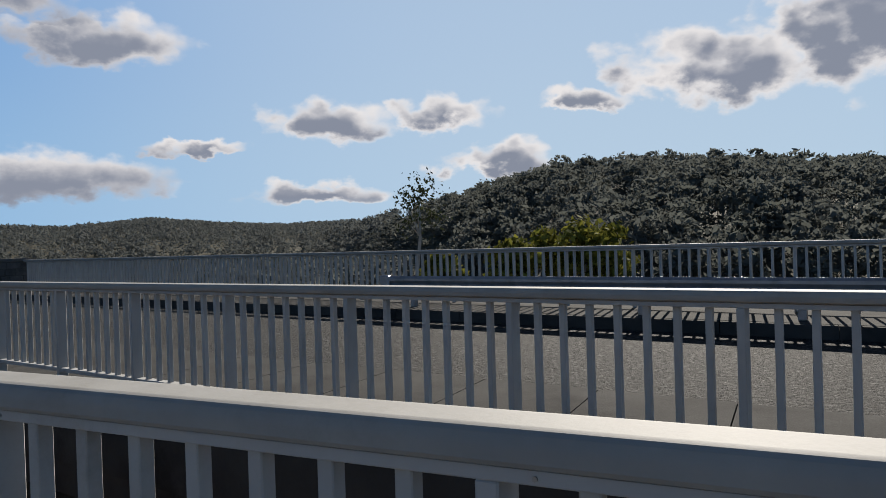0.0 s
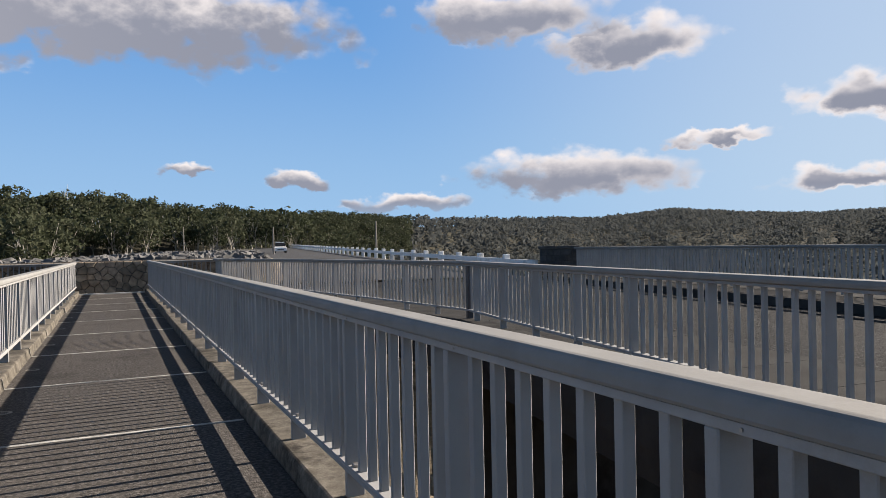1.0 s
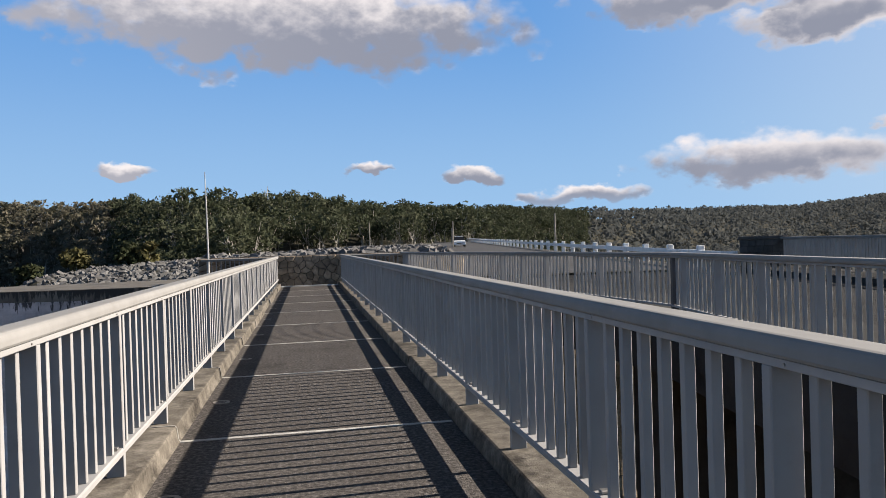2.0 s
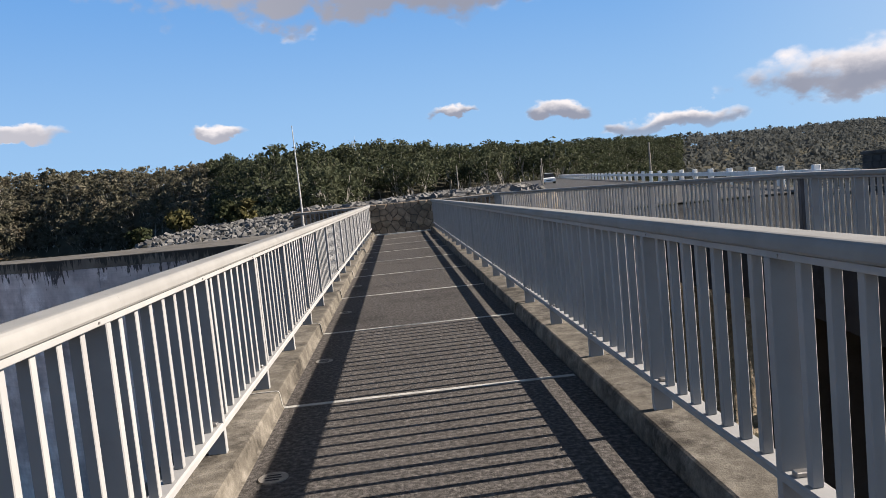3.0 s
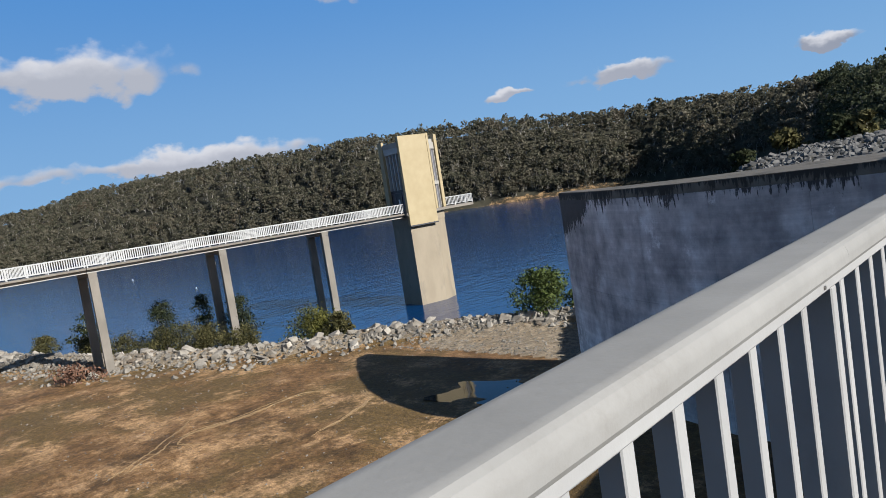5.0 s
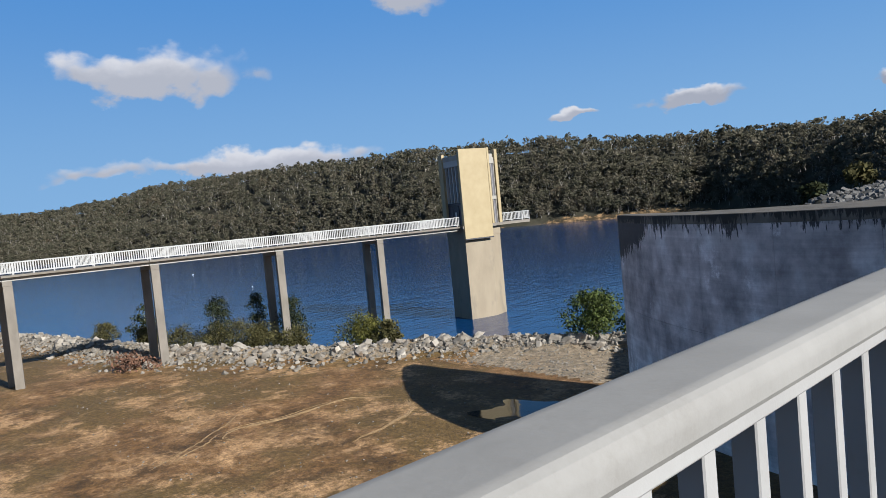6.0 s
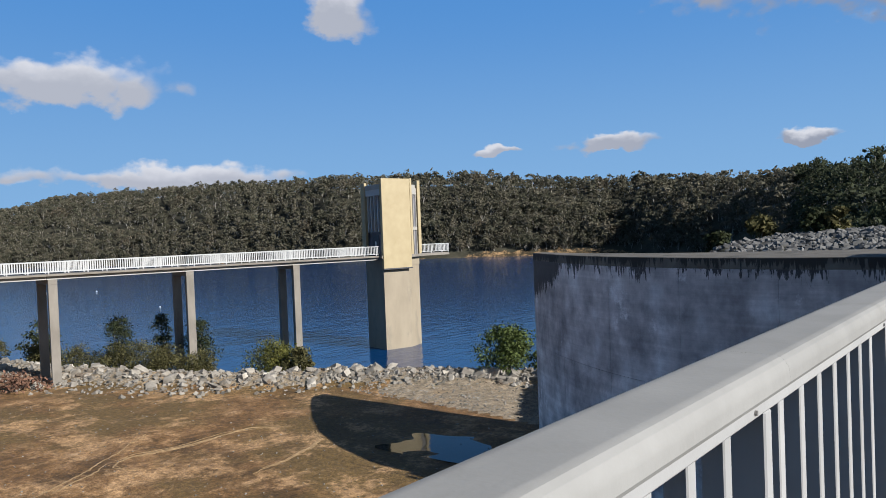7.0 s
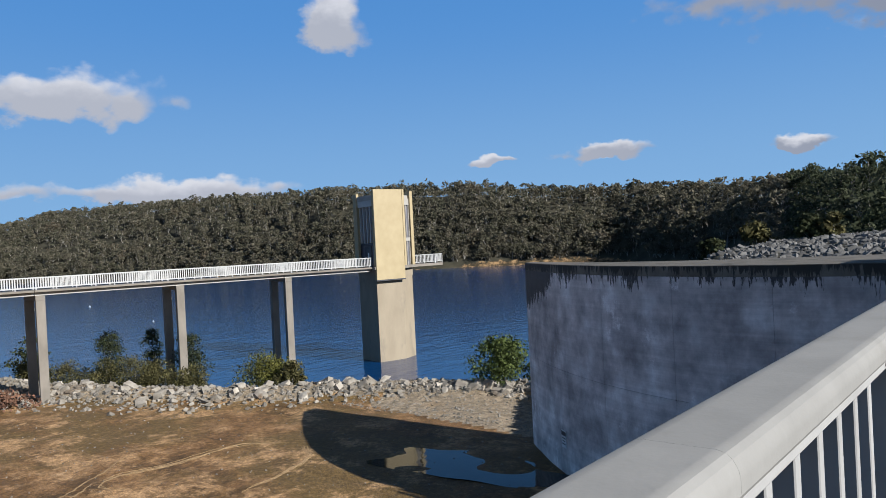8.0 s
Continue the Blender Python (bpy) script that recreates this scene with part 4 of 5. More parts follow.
# ---- by the road: kerb, guard rail, white post fence, masonry pier, poles, car ----
def build_guard_rail():
    y0 = -16.0
    th = thing("guard_rail", (kerb_x(y0) + 0.5, y0, 0.205), "steel guard rail on posts beside the footpath", "guard rail")
    a, b = Vector((kerb_x(-16) + 0.5, -16, 0)), Vector((kerb_x(5.2) + 0.5, 5.2, 0))
    ln, rz = (b - a).length, math.atan2(b.y - a.y, b.x - a.x) - math.pi / 2
    prof = [(0, -0.31), (-0.05, -0.26), (-0.05, -0.21), (0, -0.16), (-0.05, -0.10), (-0.05, -0.05), (0, 0), (0.006, 0), (-0.044, -0.05), (-0.044, -0.10), (0.006, -0.16), (-0.044, -0.21), (-0.044, -0.26), (0.006, -0.31)]
    link("beam", mesh("beam", extrude_profile(prof, ln), galv), th, "ribbed steel beam", (-0.06, 0, 0.655), rz)
    link("end_terminal", mesh("end_terminal", box(-0.08, 0.05, -0.02, 0.25, -0.34, 0.02, 0.03), galv), th, "", ((b - a).x - 0.06, (b - a).y, 0.655), rz)
    pm = mesh("post", box(-0.045, 0.075, -0.06, 0.06, 0.0, 0.635, 0.01), galv)
    for k in range(9):
        p = (b - a) * ((ln - 0.6 - 2.5 * k) / ln)
        link("post", pm, th, "", (p.x + 0.02, p.y, 0), rz)


build_guard_rail()


def build_post_fence():
    ex, ey = 0.162, 0.987
    th = thing("post_and_rail_fence", (17.15, 25.15, 0), "long white post and rail fence along the crest road", "fence")
    pm = mesh("post", box(-0.15, 0.15, -0.15, 0.15, -1.25, 0.165, 0.025), fence_paint)
    rm = mesh("rail", box(-0.07, 0.07, 0.02, 4.12, -0.30, -0.03, 0.012), fence_paint)
    rz = math.atan2(ey, ex) - math.pi / 2
    for k in range(47):
        s = 4.14 * k
        loc = (ex * s, ey * s, 0.878 + 0.0105 * s)
        if k:
            link("post", pm, th, "", loc, rz)
        link("rail", rm, th, "", (loc[0] - 0.14, loc[1], loc[2] + 0.01), rz)


build_post_fence()


def build_masonry_pier():
    th = thing("masonry_pier", (18.35, 25.4, 0), "dark squat masonry pier at the railing's end", "pier")
    rng = random.Random(8)
    rz = math.atan2(-1.0, 1.5)
    part("core", box(-0.83, 0.83, -0.50, 0.50, -0.06, 1.31), mortar, th)
    th.rotation_euler = (0, 0, rz)
    for r in range(5):
        x = -0.86
        while x < 0.84:
            w = min(rng.uniform(0.25, 0.5), 0.86 - x)
            if w < 0.12:
                break
            for y0, y1 in ((-0.55, -0.502), (0.502, 0.55)):
                part("stone", box(x + 0.012, x + w - 0.012, y0, y1, 0.26 * r + 0.01, 0.26 * r + 0.25, 0.012), dark_stone, th)
            x += w
    part("capstone", box(-0.92, 0.92, -0.58, 0.58, 1.32, 1.45, 0.02), dark_stone, th, "rough dark capstone")
    bm = bmesh.new()
    add_tube(bm, (0.80, -0.1, 1.44), (1.30, -0.1, 1.22), 0.025, 0.025, 6)
    part("bracket", bm, galv, th)


build_masonry_pier()


def build_pole(x, y, h, r, label, z0=None, cap=0.0):
    z = float(ground_z(x, y)) if z0 is None else z0
    th = thing("marker_pole", (x, y, z - 0.05), label, "pole", "poles by the crest road")
    bm = bmesh.new()
    add_tube(bm, (0, 0, 0), (0, 0, h), r, r * 0.8, 8)
    part("shaft", bm, wood_pole if not cap else galv, th)
    if cap:
        part("head", box(-cap, cap, -0.05, 0.05, h - 0.1, h + 0.5, 0.02), white_paint, th, "small white head")


for px, py, ph in ((25.3, 70, 3.9), (20.6, 100, 4.0), (46.2, 104, 3.2), (36.3, 96, 2.4), (10.2, 118, 4.2), (26.5, 130, 3.4)):
    build_pole(px, py, ph, 0.11, "thin weathered pole standing by the crest road")


def build_mast():
    th = thing("mast", (-3.85, 28.62, -0.02), "tall thin pale mast beside the end railing", "mast")
    bm = bmesh.new()
    pts = [(0, 0, 0), (0.0, 0, 1.6), (-0.01, 0, 3.2), (-0.03, 0, 4.68)]
    rr = [0.045, 0.035, 0.026, 0.014]
    for i in range(3):
        add_tube(bm, pts[i], pts[i + 1], rr[i], rr[i + 1], 8)
    part("shaft", bm, white_paint, th)
    part("foot_plate", box(-0.1, 0.1, -0.1, 0.1, 0, 0.02, 0.004), galv, th)


build_mast()


def build_car():
    th = thing("car", (24.0, 112.0, 0.10 + 0.011 * 83), "white car parked on the crest road, seen from the front", "car")
    th.rotation_euler = (0, 0, math.atan2(-0.16, 0.987))
    body = bmesh.new()
    prof = [(-2.25, 0.32), (-2.25, 0.85), (-1.35, 1.0), (2.2, 1.0), (2.25, 0.32)]
    lo = [[body.verts.new((sx * (0.92 if z < 0.9 else 0.86), y, z)) for y, z in prof] for sx in (-1, 1)]
    n = len(prof)
    for i in range(n):
        body.faces.new((lo[0][i], lo[0][(i + 1) % n], lo[1][(i + 1) % n], lo[1][i]))
    body.faces.new(lo[0][::-1])
    body.faces.new(lo[1])
    bmesh.ops.recalc_face_normals(body, faces=body.faces)
    bmesh.ops.bevel(body, geom=body.edges[:], offset=0.06, segments=2, affect="EDGES")
    part("body", body, car_paint, th)
    cab = bmesh.new()
    lo = [cab.verts.new(p) for p in ((-0.82, -1.3, 1.0), (0.82, -1.3, 1.0), (0.82, 2.1, 1.0), (-0.82, 2.1, 1.0))]
    hi = [cab.verts.new(p) for p in ((-0.66, -0.5, 1.62), (0.66, -0.5, 1.62), (0.66, 1.75, 1.62), (-0.66, 1.75, 1.62))]
    for i in range(4):
        cab.faces.new((lo[i], lo[(i + 1) % 4], hi[(i + 1) % 4], hi[i]))
    cab.faces.new(hi)
    cab.faces.new(lo[::-1])
    part("windows", cab, glass_dark, th, "dark glass all round")
    part("roof", box(-0.68, 0.68, -0.55, 1.8, 1.6, 1.68, 0.03), car_paint, th)
    for s in (-1, 1):
        part("headlight", box(s * 0.72 - 0.17, s * 0.72 + 0.17, -2.29, -2.24, 0.66, 0.82, 0.02), sign_white, th)
        for y in (-1.4, 1.4):
            bm = bmesh.new()
            add_tube(bm, (s * 0.70, y, 0.34), (s * 0.93, y, 0.34), 0.34, 0.34, 16)
            w = part("wheel", bm, rubber, th)
            bm = bmesh.new()
            add_tube(bm, (s * 0.932, y, 0.34), (s * 0.94, y, 0.34), 0.2, 0.2, 12)
            part("rim", bm, galv, w)
    part("grille", box(-0.5, 0.5, -2.28, -2.25, 0.5, 0.62), rubber, th)


build_car()


def build_drain(y):
    th = thing("floor_drain", (-0.88, y, 0.0), "round iron floor drain set into the walkway deck", "drain", "walkway drains")
    bm = bmesh.new()
    ring = []
    for r, z in ((0.085, 0.0), (0.083, 0.006), (0.064, 0.006), (0.062, 0.0045)):
        ring.append([bm.verts.new((r * math.cos(2 * math.pi * i / 24), r * math.sin(2 * math.pi * i / 24), z)) for i in range(24)])
    for a, b in zip(ring[:-1], ring[1:]):
        for i in range(24):
            bm.faces.new((a[i], a[(i + 1) % 24], b[(i + 1) % 24], b[i]))
    bm.faces.new(ring[-1])
    part("rim", bm, grate_metal, th)
    for k in (-1, 0, 1):
        w = 0.048 if k == 0 else 0.038
        # no opening is cut: a near-black plate paints the slot's shade
        part("slot", box(-w, w, k * 0.034 - 0.009, k * 0.034 + 0.009, 0.0046, 0.0052), painted_hole, th, "thin dark plate painted as an open slot's shade")


for k in range(-3, 9):
    build_drain(3.41 + 2.87 * k)


def build_buoy(x, y, r):
    th = thing("buoy", (x, y, WATER_Z), "small white buoy floating on the lake", "buoy", "lake buoys")
    bm = bmesh.new()
    bmesh.ops.create_uvsphere(bm, u_segments=12, v_segments=8, radius=r, matrix=Matrix.Translation((0, 0, 0.4 * r)))
    part("float", bm, white_paint, th)
    bm = bmesh.new()
    add_tube(bm, (0, 0, 1.3 * r), (0, 0, 1.8 * r), 0.25 * r, 0.15 * r, 6)
    part("eyelet", bm, galv, th)


build_buoy(-220.8, 99.5, 0.24)
build_buoy(-147.1, 79.7, 0.18)


# ---- rocks ----
def rock_mesh(seed, flat=0.7):
    """A broken angular block: the hull of jittered corners and a few chips."""
    rng = random.Random(seed)
    bm = bmesh.new()
    for sx in (-1, 1):
        for sy in (-1, 1):
            for sz in (-1, 1):
                if rng.random() < 0.86:
                    bm.verts.new((0.56 * sx * rng.uniform(0.55, 1.0), 0.44 * sy * rng.uniform(0.5, 1.0), 0.5 * flat * sz * rng.uniform(0.45, 1.05)))
    for _ in range(4):
        v = Vector((rng.gauss(0, 1), rng.gauss(0, 1), rng.gauss(0, 1))).normalized()
        bm.verts.new((v.x * 0.56, v.y * 0.46, v.z * 0.5 * flat))
    res = bmesh.ops.convex_hull(bm, input=bm.verts)
    bmesh.ops.delete(bm, geom=[g for g in set(res["geom_interior"] + res["geom_unused"]) if isinstance(g, bmesh.types.BMVert)], context="VERTS")
    bmesh.ops.triangulate(bm, faces=bm.faces)
    return bm


ROCKS = [mesh("rock", rock_mesh(40 + i, 0.6 + 0.08 * (i % 5)), rock) for i in range(10)]
ROCK_V = []
for me_ in ROCKS:
    co = np.empty(len(me_.vertices) * 3)
    me_.vertices.foreach_get("co", co)
    ROCK_V.append((co.reshape(-1, 3), np.array([tuple(p.vertices) for p in me_.polygons])))


def rock_pile(name, places, mat, label, category):
    """places: x, y, z, size. All in one mesh."""
    rng = np.random.default_rng(11)
    vs, fs, n = [], [], 0
    for x, y, z, s in places:
        co, fa = ROCK_V[rng.integers(len(ROCK_V))]
        q = Euler(rng.uniform(-0.6, 0.6, 2).tolist() + [rng.uniform(0, 6.28)]).to_matrix()
        vs.append((co * s) @ np.array(q).T + (x, y, z))
        fs.append(fa + n)
        n += len(co)
    me = bpy.data.meshes.new(name)
    me.from_pydata(np.concatenate(vs).tolist(), [], np.concatenate(fs).tolist())
    me.materials.append(mat)
    return tagged(link(name, me), label, category, kind="stuff")


def berm_point(s):
    seg = np.hypot(*np.diff(BERM, axis=0).T)
    cum = np.concatenate([[0], np.cumsum(seg)])
    i = min(int(np.searchsorted(cum, s, "right")) - 1, len(seg) - 1)
    t = (s - cum[i]) / seg[i]
    p = BERM[i] * (1 - t) + BERM[i + 1] * t
    d = (BERM[i + 1] - BERM[i]) / seg[i]
    return p, np.array([d[1], -d[0]])


def build_rocks():
    rng = random.Random(21)
    base = link("rock_bank", None, loc=(-53, 37.5, -10.5))
    tagged(base, "bank of pale broken quarry rocks along the shore", "rock bank", kind="structure")
    def loose(x):
        """How wide the bank spreads: broad in the west, a single line of blocks near the wall."""
        return float(np.interp(x, [-90, -62, -48, -40, -24], [1.5, 1.5, 1.1, 0.6, 0.5]))
    for k in range(290):
        p, nrm = berm_point(rng.uniform(22, 121))
        x, y = p + nrm * (0.3 + rng.gauss(0.3, 1.0) * loose(p[0]))
        s = 0.3 + 0.75 * rng.random() ** 1.7 + (0.35 if rng.random() < 0.06 else 0)
        z = float(ground_z(x, y)) + s * 0.10
        ob = link("rock", ROCKS[k % 10], base, "", (x + 53, y - 37.5, z + 10.5), rng.uniform(0, 6.28))
        ob.matrix_basis = Matrix.LocRotScale(ob.location, Euler((rng.uniform(-0.7, 0.7), rng.uniform(-0.7, 0.7), rng.uniform(0, 6.28))), (s * rng.uniform(0.8, 1.3), s, s * rng.uniform(0.7, 1.1)))
    places = []
    for k in range(5200):
        p, nrm = berm_point(rng.uniform(18, 123))
        x, y = p + nrm * (0.6 + rng.gauss(0.7, 1.25) * loose(p[0]))
        s = 0.08 + 0.42 * rng.random() ** 2.2
        places.append((x, y, float(ground_z(x, y)) + s * 0.1, s))
    for k in range(2600):
        x, y = rng.uniform(-44, -24), rng.uniform(39.5, 50)
        s = 0.04 + 0.16 * rng.random() ** 2
        places.append((x, y, float(ground_z(x, y)) + s * 0.1, s))
    for k in range(700):
        x, y = rng.uniform(-62, -20), rng.uniform(14, 40)
        if y < wall_front(x) - 0.5 or x < -25:
            s = rng.uniform(0.03, 0.12)
            places.append((x, y, float(ground_z(x, y)) + s * 0.1, s))
    rock_pile("rubble", places, rock, "small broken stones scattered along the rock bank", "stones")
    places = []
    for k in range(8500):
        al, lf = rng.uniform(0, 58), rng.uniform(2.4, 44)
        x, y = 9 + al * 0.16 - lf * 0.987, 30 + al * 0.987 + lf * 0.16
        if x < -4.5 and y < 38.8 + (-x - 5) * 0.12 or y < 31.4 or -(x + 6) * 0.867 - (y - 40) * 0.498 > 5:
            continue
        s = 0.16 + 0.5 * rng.random() ** 2
        places.append((x, y, float(ground_z(x, y)) + s * 0.15, s))
    for k in range(420):
        x = rng.uniform(-4.2, 4.4)
        s = rng.uniform(0.25, 0.5)
        places.append((x, rng.uniform(30.0, 31.4), 1.0 + rng.uniform(0, 0.22), s))
    rock_pile("riprap", places, white_rock, "pale granite riprap covering the dam's embankment", "rocks")


build_rocks()


# ---- plants ----
def leaf_cards(rng, centres, radii, n, size, flat=0.8, face=0.55):
    """n square leaf tufts scattered round the clump centres: an array n x 4 x 3."""
    c = rng.integers(len(centres), size=n)
    d = rng.normal(size=(n, 3))
    d[:, 2] = np.where(rng.random(n) < 0.55, np.abs(d[:, 2]), d[:, 2])
    d /= np.linalg.norm(d, axis=1, keepdims=True)
    p = centres[c] + d * (radii[c] * rng.uniform(0.45, 1.05, n) ** 0.6)[:, None] * np.array([1, 1, flat])
    p = p + rng.normal(size=(n, 3)) * (radii[c] * 0.16)[:, None]
    out = d + rng.normal(size=(n, 3)) * face
    a = np.cross(out, rng.normal(size=(n, 3)))
    a /= np.linalg.norm(a, axis=1, keepdims=True)
    b = np.cross(out, a)
    b /= np.linalg.norm(b, axis=1, keepdims=True)
    s = size * rng.uniform(0.55, 1.25, n)[:, None]
    a, b = a * s, b * s * 0.6
    return np.stack([p - a, p - b * 0.9, p + a, p + b * 0.9], 1)


def stick(a, b, r0, r1):
    """A three-sided tapered limb as three quads."""
    a, b = np.array(a, float), np.array(b, float)
    w = b - a
    u = np.cross(w, (0.3, 0.9, 0.2))
    u /= np.linalg.norm(u)
    v = np.cross(w, u)
    v /= np.linalg.norm(v)
    an = [0, 2.094, 4.189]
    A = [a + r0 * (math.cos(t) * u + math.sin(t) * v) for t in an]
    B = [b + r1 * (math.cos(t) * u + math.sin(t) * v) for t in an]
    return [[A[i], A[(i + 1) % 3], B[(i + 1) % 3], B[i]] for i in range(3)]


def gum_tree(seed, n_cards, card, spread=0.29, low=0.10, tall=False, limbs=5):
    """A gum tree one unit high: quads, and for each quad 0 leaf or 1 bark."""
    rng = np.random.default_rng(seed)
    lean = rng.normal(0, 0.04, 2)
    fork = rng.uniform(0.45, 0.6) if tall else rng.uniform(low, low + 0.22)
    q = stick((0, 0, -0.03), (lean[0], lean[1], fork), 0.018, 0.012)
    k = rng.integers(8, 13)
    cs, rs = [], []
    for i in range(k):
        t = 2 * math.pi * (i + rng.uniform(0, 0.7)) / k
        h = rng.uniform(max(fork + 0.02, 0.3), 0.9)
        rad = spread * rng.uniform(0.5, 1.0) * (1.0 if h < 0.66 else math.sqrt(max(0.0, 1 - ((h - 0.66) / 0.3) ** 2)))
        c = np.array([lean[0] + rad * math.cos(t), lean[1] + rad * math.sin(t), h])
        if i < limbs:
            q += stick((lean[0], lean[1], fork), c, 0.009, 0.004)
        cs.append(c)
        rs.append(rng.uniform(0.10, 0.19) * (0.75 if tall else 1))
    cs.append(np.array([lean[0], lean[1], 0.86]))
    rs.append(0.13)
    wood = np.array(q)
    cards = leaf_cards(rng, np.array(cs), np.array(rs), n_cards, card)
    return np.concatenate([cards, wood]), np.concatenate([np.zeros(len(cards), int), np.ones(len(wood), int)])


PROTO_FAR = [gum_tree(100 + i, 80, 0.092) for i in range(9)] + [gum_tree(130 + i, 70, 0.07, 0.2, tall=True) for i in range(2)]
PROTO_MID = [gum_tree(160 + i, 96, 0.082, limbs=1) for i in range(9)]
PROTO_THIN = [gum_tree(180 + i, 26, 0.16, limbs=0) for i in range(9)]
PROTO_NEAR = [gum_tree(200 + i, 220, 0.053) for i in range(9)] + [gum_tree(230 + i, 130, 0.05, 0.2, tall=True) for i in range(2)]


def plant_woods(name, spots, protos, mats, label, seed):
    rng = np.random.default_rng(seed)
    out, idx = [], []
    for x, y, z, h in spots:
        q, m = protos[rng.integers(len(protos))]
        t = rng.uniform(0, 6.283)
        c, s = math.cos(t), math.sin(t)
        w = h * rng.uniform(0.8, 1.3)
        p = q * (w, w, h)
        out.append(np.stack([p[..., 0] * c - p[..., 1] * s + x, p[..., 0] * s + p[..., 1] * c + y, p[..., 2] + z], -1))
        idx.append(m)
    V, I = np.concatenate(out), np.concatenate(idx)
    return tagged(link(name, quads_mesh(name, V.reshape(-1, 3), len(V), mats, I)), label, "woods", kind="stuff")


def wood_spots(a0, a1, step, rmin, rmax, hmin, hmax, seed, shore=6):
    rng = np.random.default_rng(seed)
    res = []
    for a in np.arange(a0, a1, 0.5):
        S, R = np.interp(a, HILL_AZ, SHORE_R) + shore, np.interp(a, HILL_AZ, HILL_R) + 35
        lo, hi = max(S, rmin), min(R, rmax)
        if hi <= lo:
            continue
        n = rng.poisson(radians(0.5) * (hi * hi - lo * lo) / 2 / (step * step))
        r = np.sqrt(rng.uniform(lo * lo, hi * hi, n))
        t = np.radians(a + rng.uniform(0, 0.5, n))
        x, y = r * np.sin(t), r * np.cos(t)
        z = ground_z(x, y)
        al, lf = crest_frame(x, y)
        keep = (z > WATER_Z + np.where((a > -38) & (a < -27), 1.6, 0.5)) & ~((al > 0) & (al < 135) & (lf > -12) & (lf < 38)) & ~((al > 0) & (al < 160) & (lf > -7) & (lf < 3))
        h = rng.uniform(hmin, hmax, n) * np.where(rng.random(n) < 0.08, 1.2, 1.0)
        res += [tuple(v) for v in np.stack([x, y, z - 0.3, h], 1)[keep]]
    return res


def valley_floor_spots():
    rng = np.random.default_rng(33)
    n = 1100
    r, t = np.sqrt(rng.uniform(62 ** 2, 380 ** 2, n)), np.radians(rng.uniform(21, 62, n))
    x, y = r * np.sin(t), r * np.cos(t)
    al, lf = crest_frame(x, y)
    z = ground_z(x, y)
    keep = (lf < -14) & (z < -6)
    return [tuple(v) for v in np.stack([x, y, z - 0.3, rng.uniform(6.0, 9.0, n)], 1)[keep]]


def shore_belt():
    """Smaller trees and scrub that close the forest's foot along the far shore."""
    rng = np.random.default_rng(77)
    n = 1500
    a = rng.uniform(-80, -20, n)
    r = np.interp(a, HILL_AZ, SHORE_R) + 3 + 34 * rng.random(n) ** 1.4
    x, y = r * np.sin(np.radians(a)), r * np.cos(np.radians(a))
    z = ground_z(x, y)
    al, lf = crest_frame(x, y)
    keep = (z > WATER_Z + np.where((a > -38) & (a < -27), 2.2, 0.3)) & ~((al > 0) & (al < 135) & (lf > -12) & (lf < 44))
    return [tuple(v) for v in np.stack([x, y, z - 0.4, rng.uniform(4.0, 8.5, n)], 1)[keep]]


plant_woods("far_bank_woods", wood_spots(-80, -14, 5.6, 200, 2000, 6.5, 10.5, 1) + shore_belt(), PROTO_FAR, [leaf, bark], "dense grey-green gum forest on the far bank", 1)
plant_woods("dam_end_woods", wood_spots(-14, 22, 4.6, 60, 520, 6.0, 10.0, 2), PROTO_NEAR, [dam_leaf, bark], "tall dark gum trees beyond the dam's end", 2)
plant_woods("valley_woods", wood_spots(22, 61, 10.0, 60, 2000, 7, 11, 3) , PROTO_THIN, [hazed_far_leaf, hazed_far_leaf], "wooded ridges beyond the valley, with haze put into their colour", 3)
plant_woods("valley_floor_woods", valley_floor_spots(), PROTO_FAR, [hazed_far_leaf, bark], "grey-green gum trees on the valley floor", 5)
plant_woods("hillside_woods", wood_spots(57, 118, 4.4, 100, 420, 5.5, 9.5, 4), PROTO_MID, [hazed_hill_leaf, hazed_hill_leaf], "dark gum forest on the near hillside, against the light", 4)


def build_bush(x, y, h, w, mat, label, category, seed, n=900, size=0.16, name="bush", trunk=0.25, z=None, lump=12, up=0.55):
    rng = np.random.default_rng(seed)
    z = max(float(ground_z(x, y)), WATER_Z - 0.2) if z is None else z
    th = thing(name, (x, y, z - 0.05), label, category)
    cs, rs = [], []
    for i in range(lump):
        t = rng.uniform(0, 6.283)
        v = rng.uniform(trunk, 1.0)
        prof = math.sin(math.pi * min(1.0, (v - trunk) / (1 - trunk) * 0.80 + 0.18)) ** 0.7
        rad = w * 0.5 * prof * rng.uniform(0.15, 0.9)
        c = np.array([rad * math.cos(t), rad * math.sin(t), h * v * 0.9])
        cs.append(c)
        rs.append(w * rng.uniform(0.11, 0.19) + 0.05 * h)
        if i < 6:
            bm = bmesh.new()
            add_tube(bm, (0, 0, h * trunk * 0.4), c, 0.03 * h / 3 + 0.01, 0.012, 5)
            part("limb", bm, bark, th)
    bm = bmesh.new()
    add_tube(bm, (0, 0, 0), (0, 0, h * max(trunk, 0.3)), 0.05 * h / 3 + 0.02, 0.03, 7)
    part("trunk", bm, bark, th)
    q = leaf_cards(rng, np.array(cs), np.array(rs), n, size, up + 0.3)
    q[..., 2] = np.maximum(q[..., 2], 0.02)
    link("crown", quads_mesh("crown", q.reshape(-1, 3), n, [mat]), th)


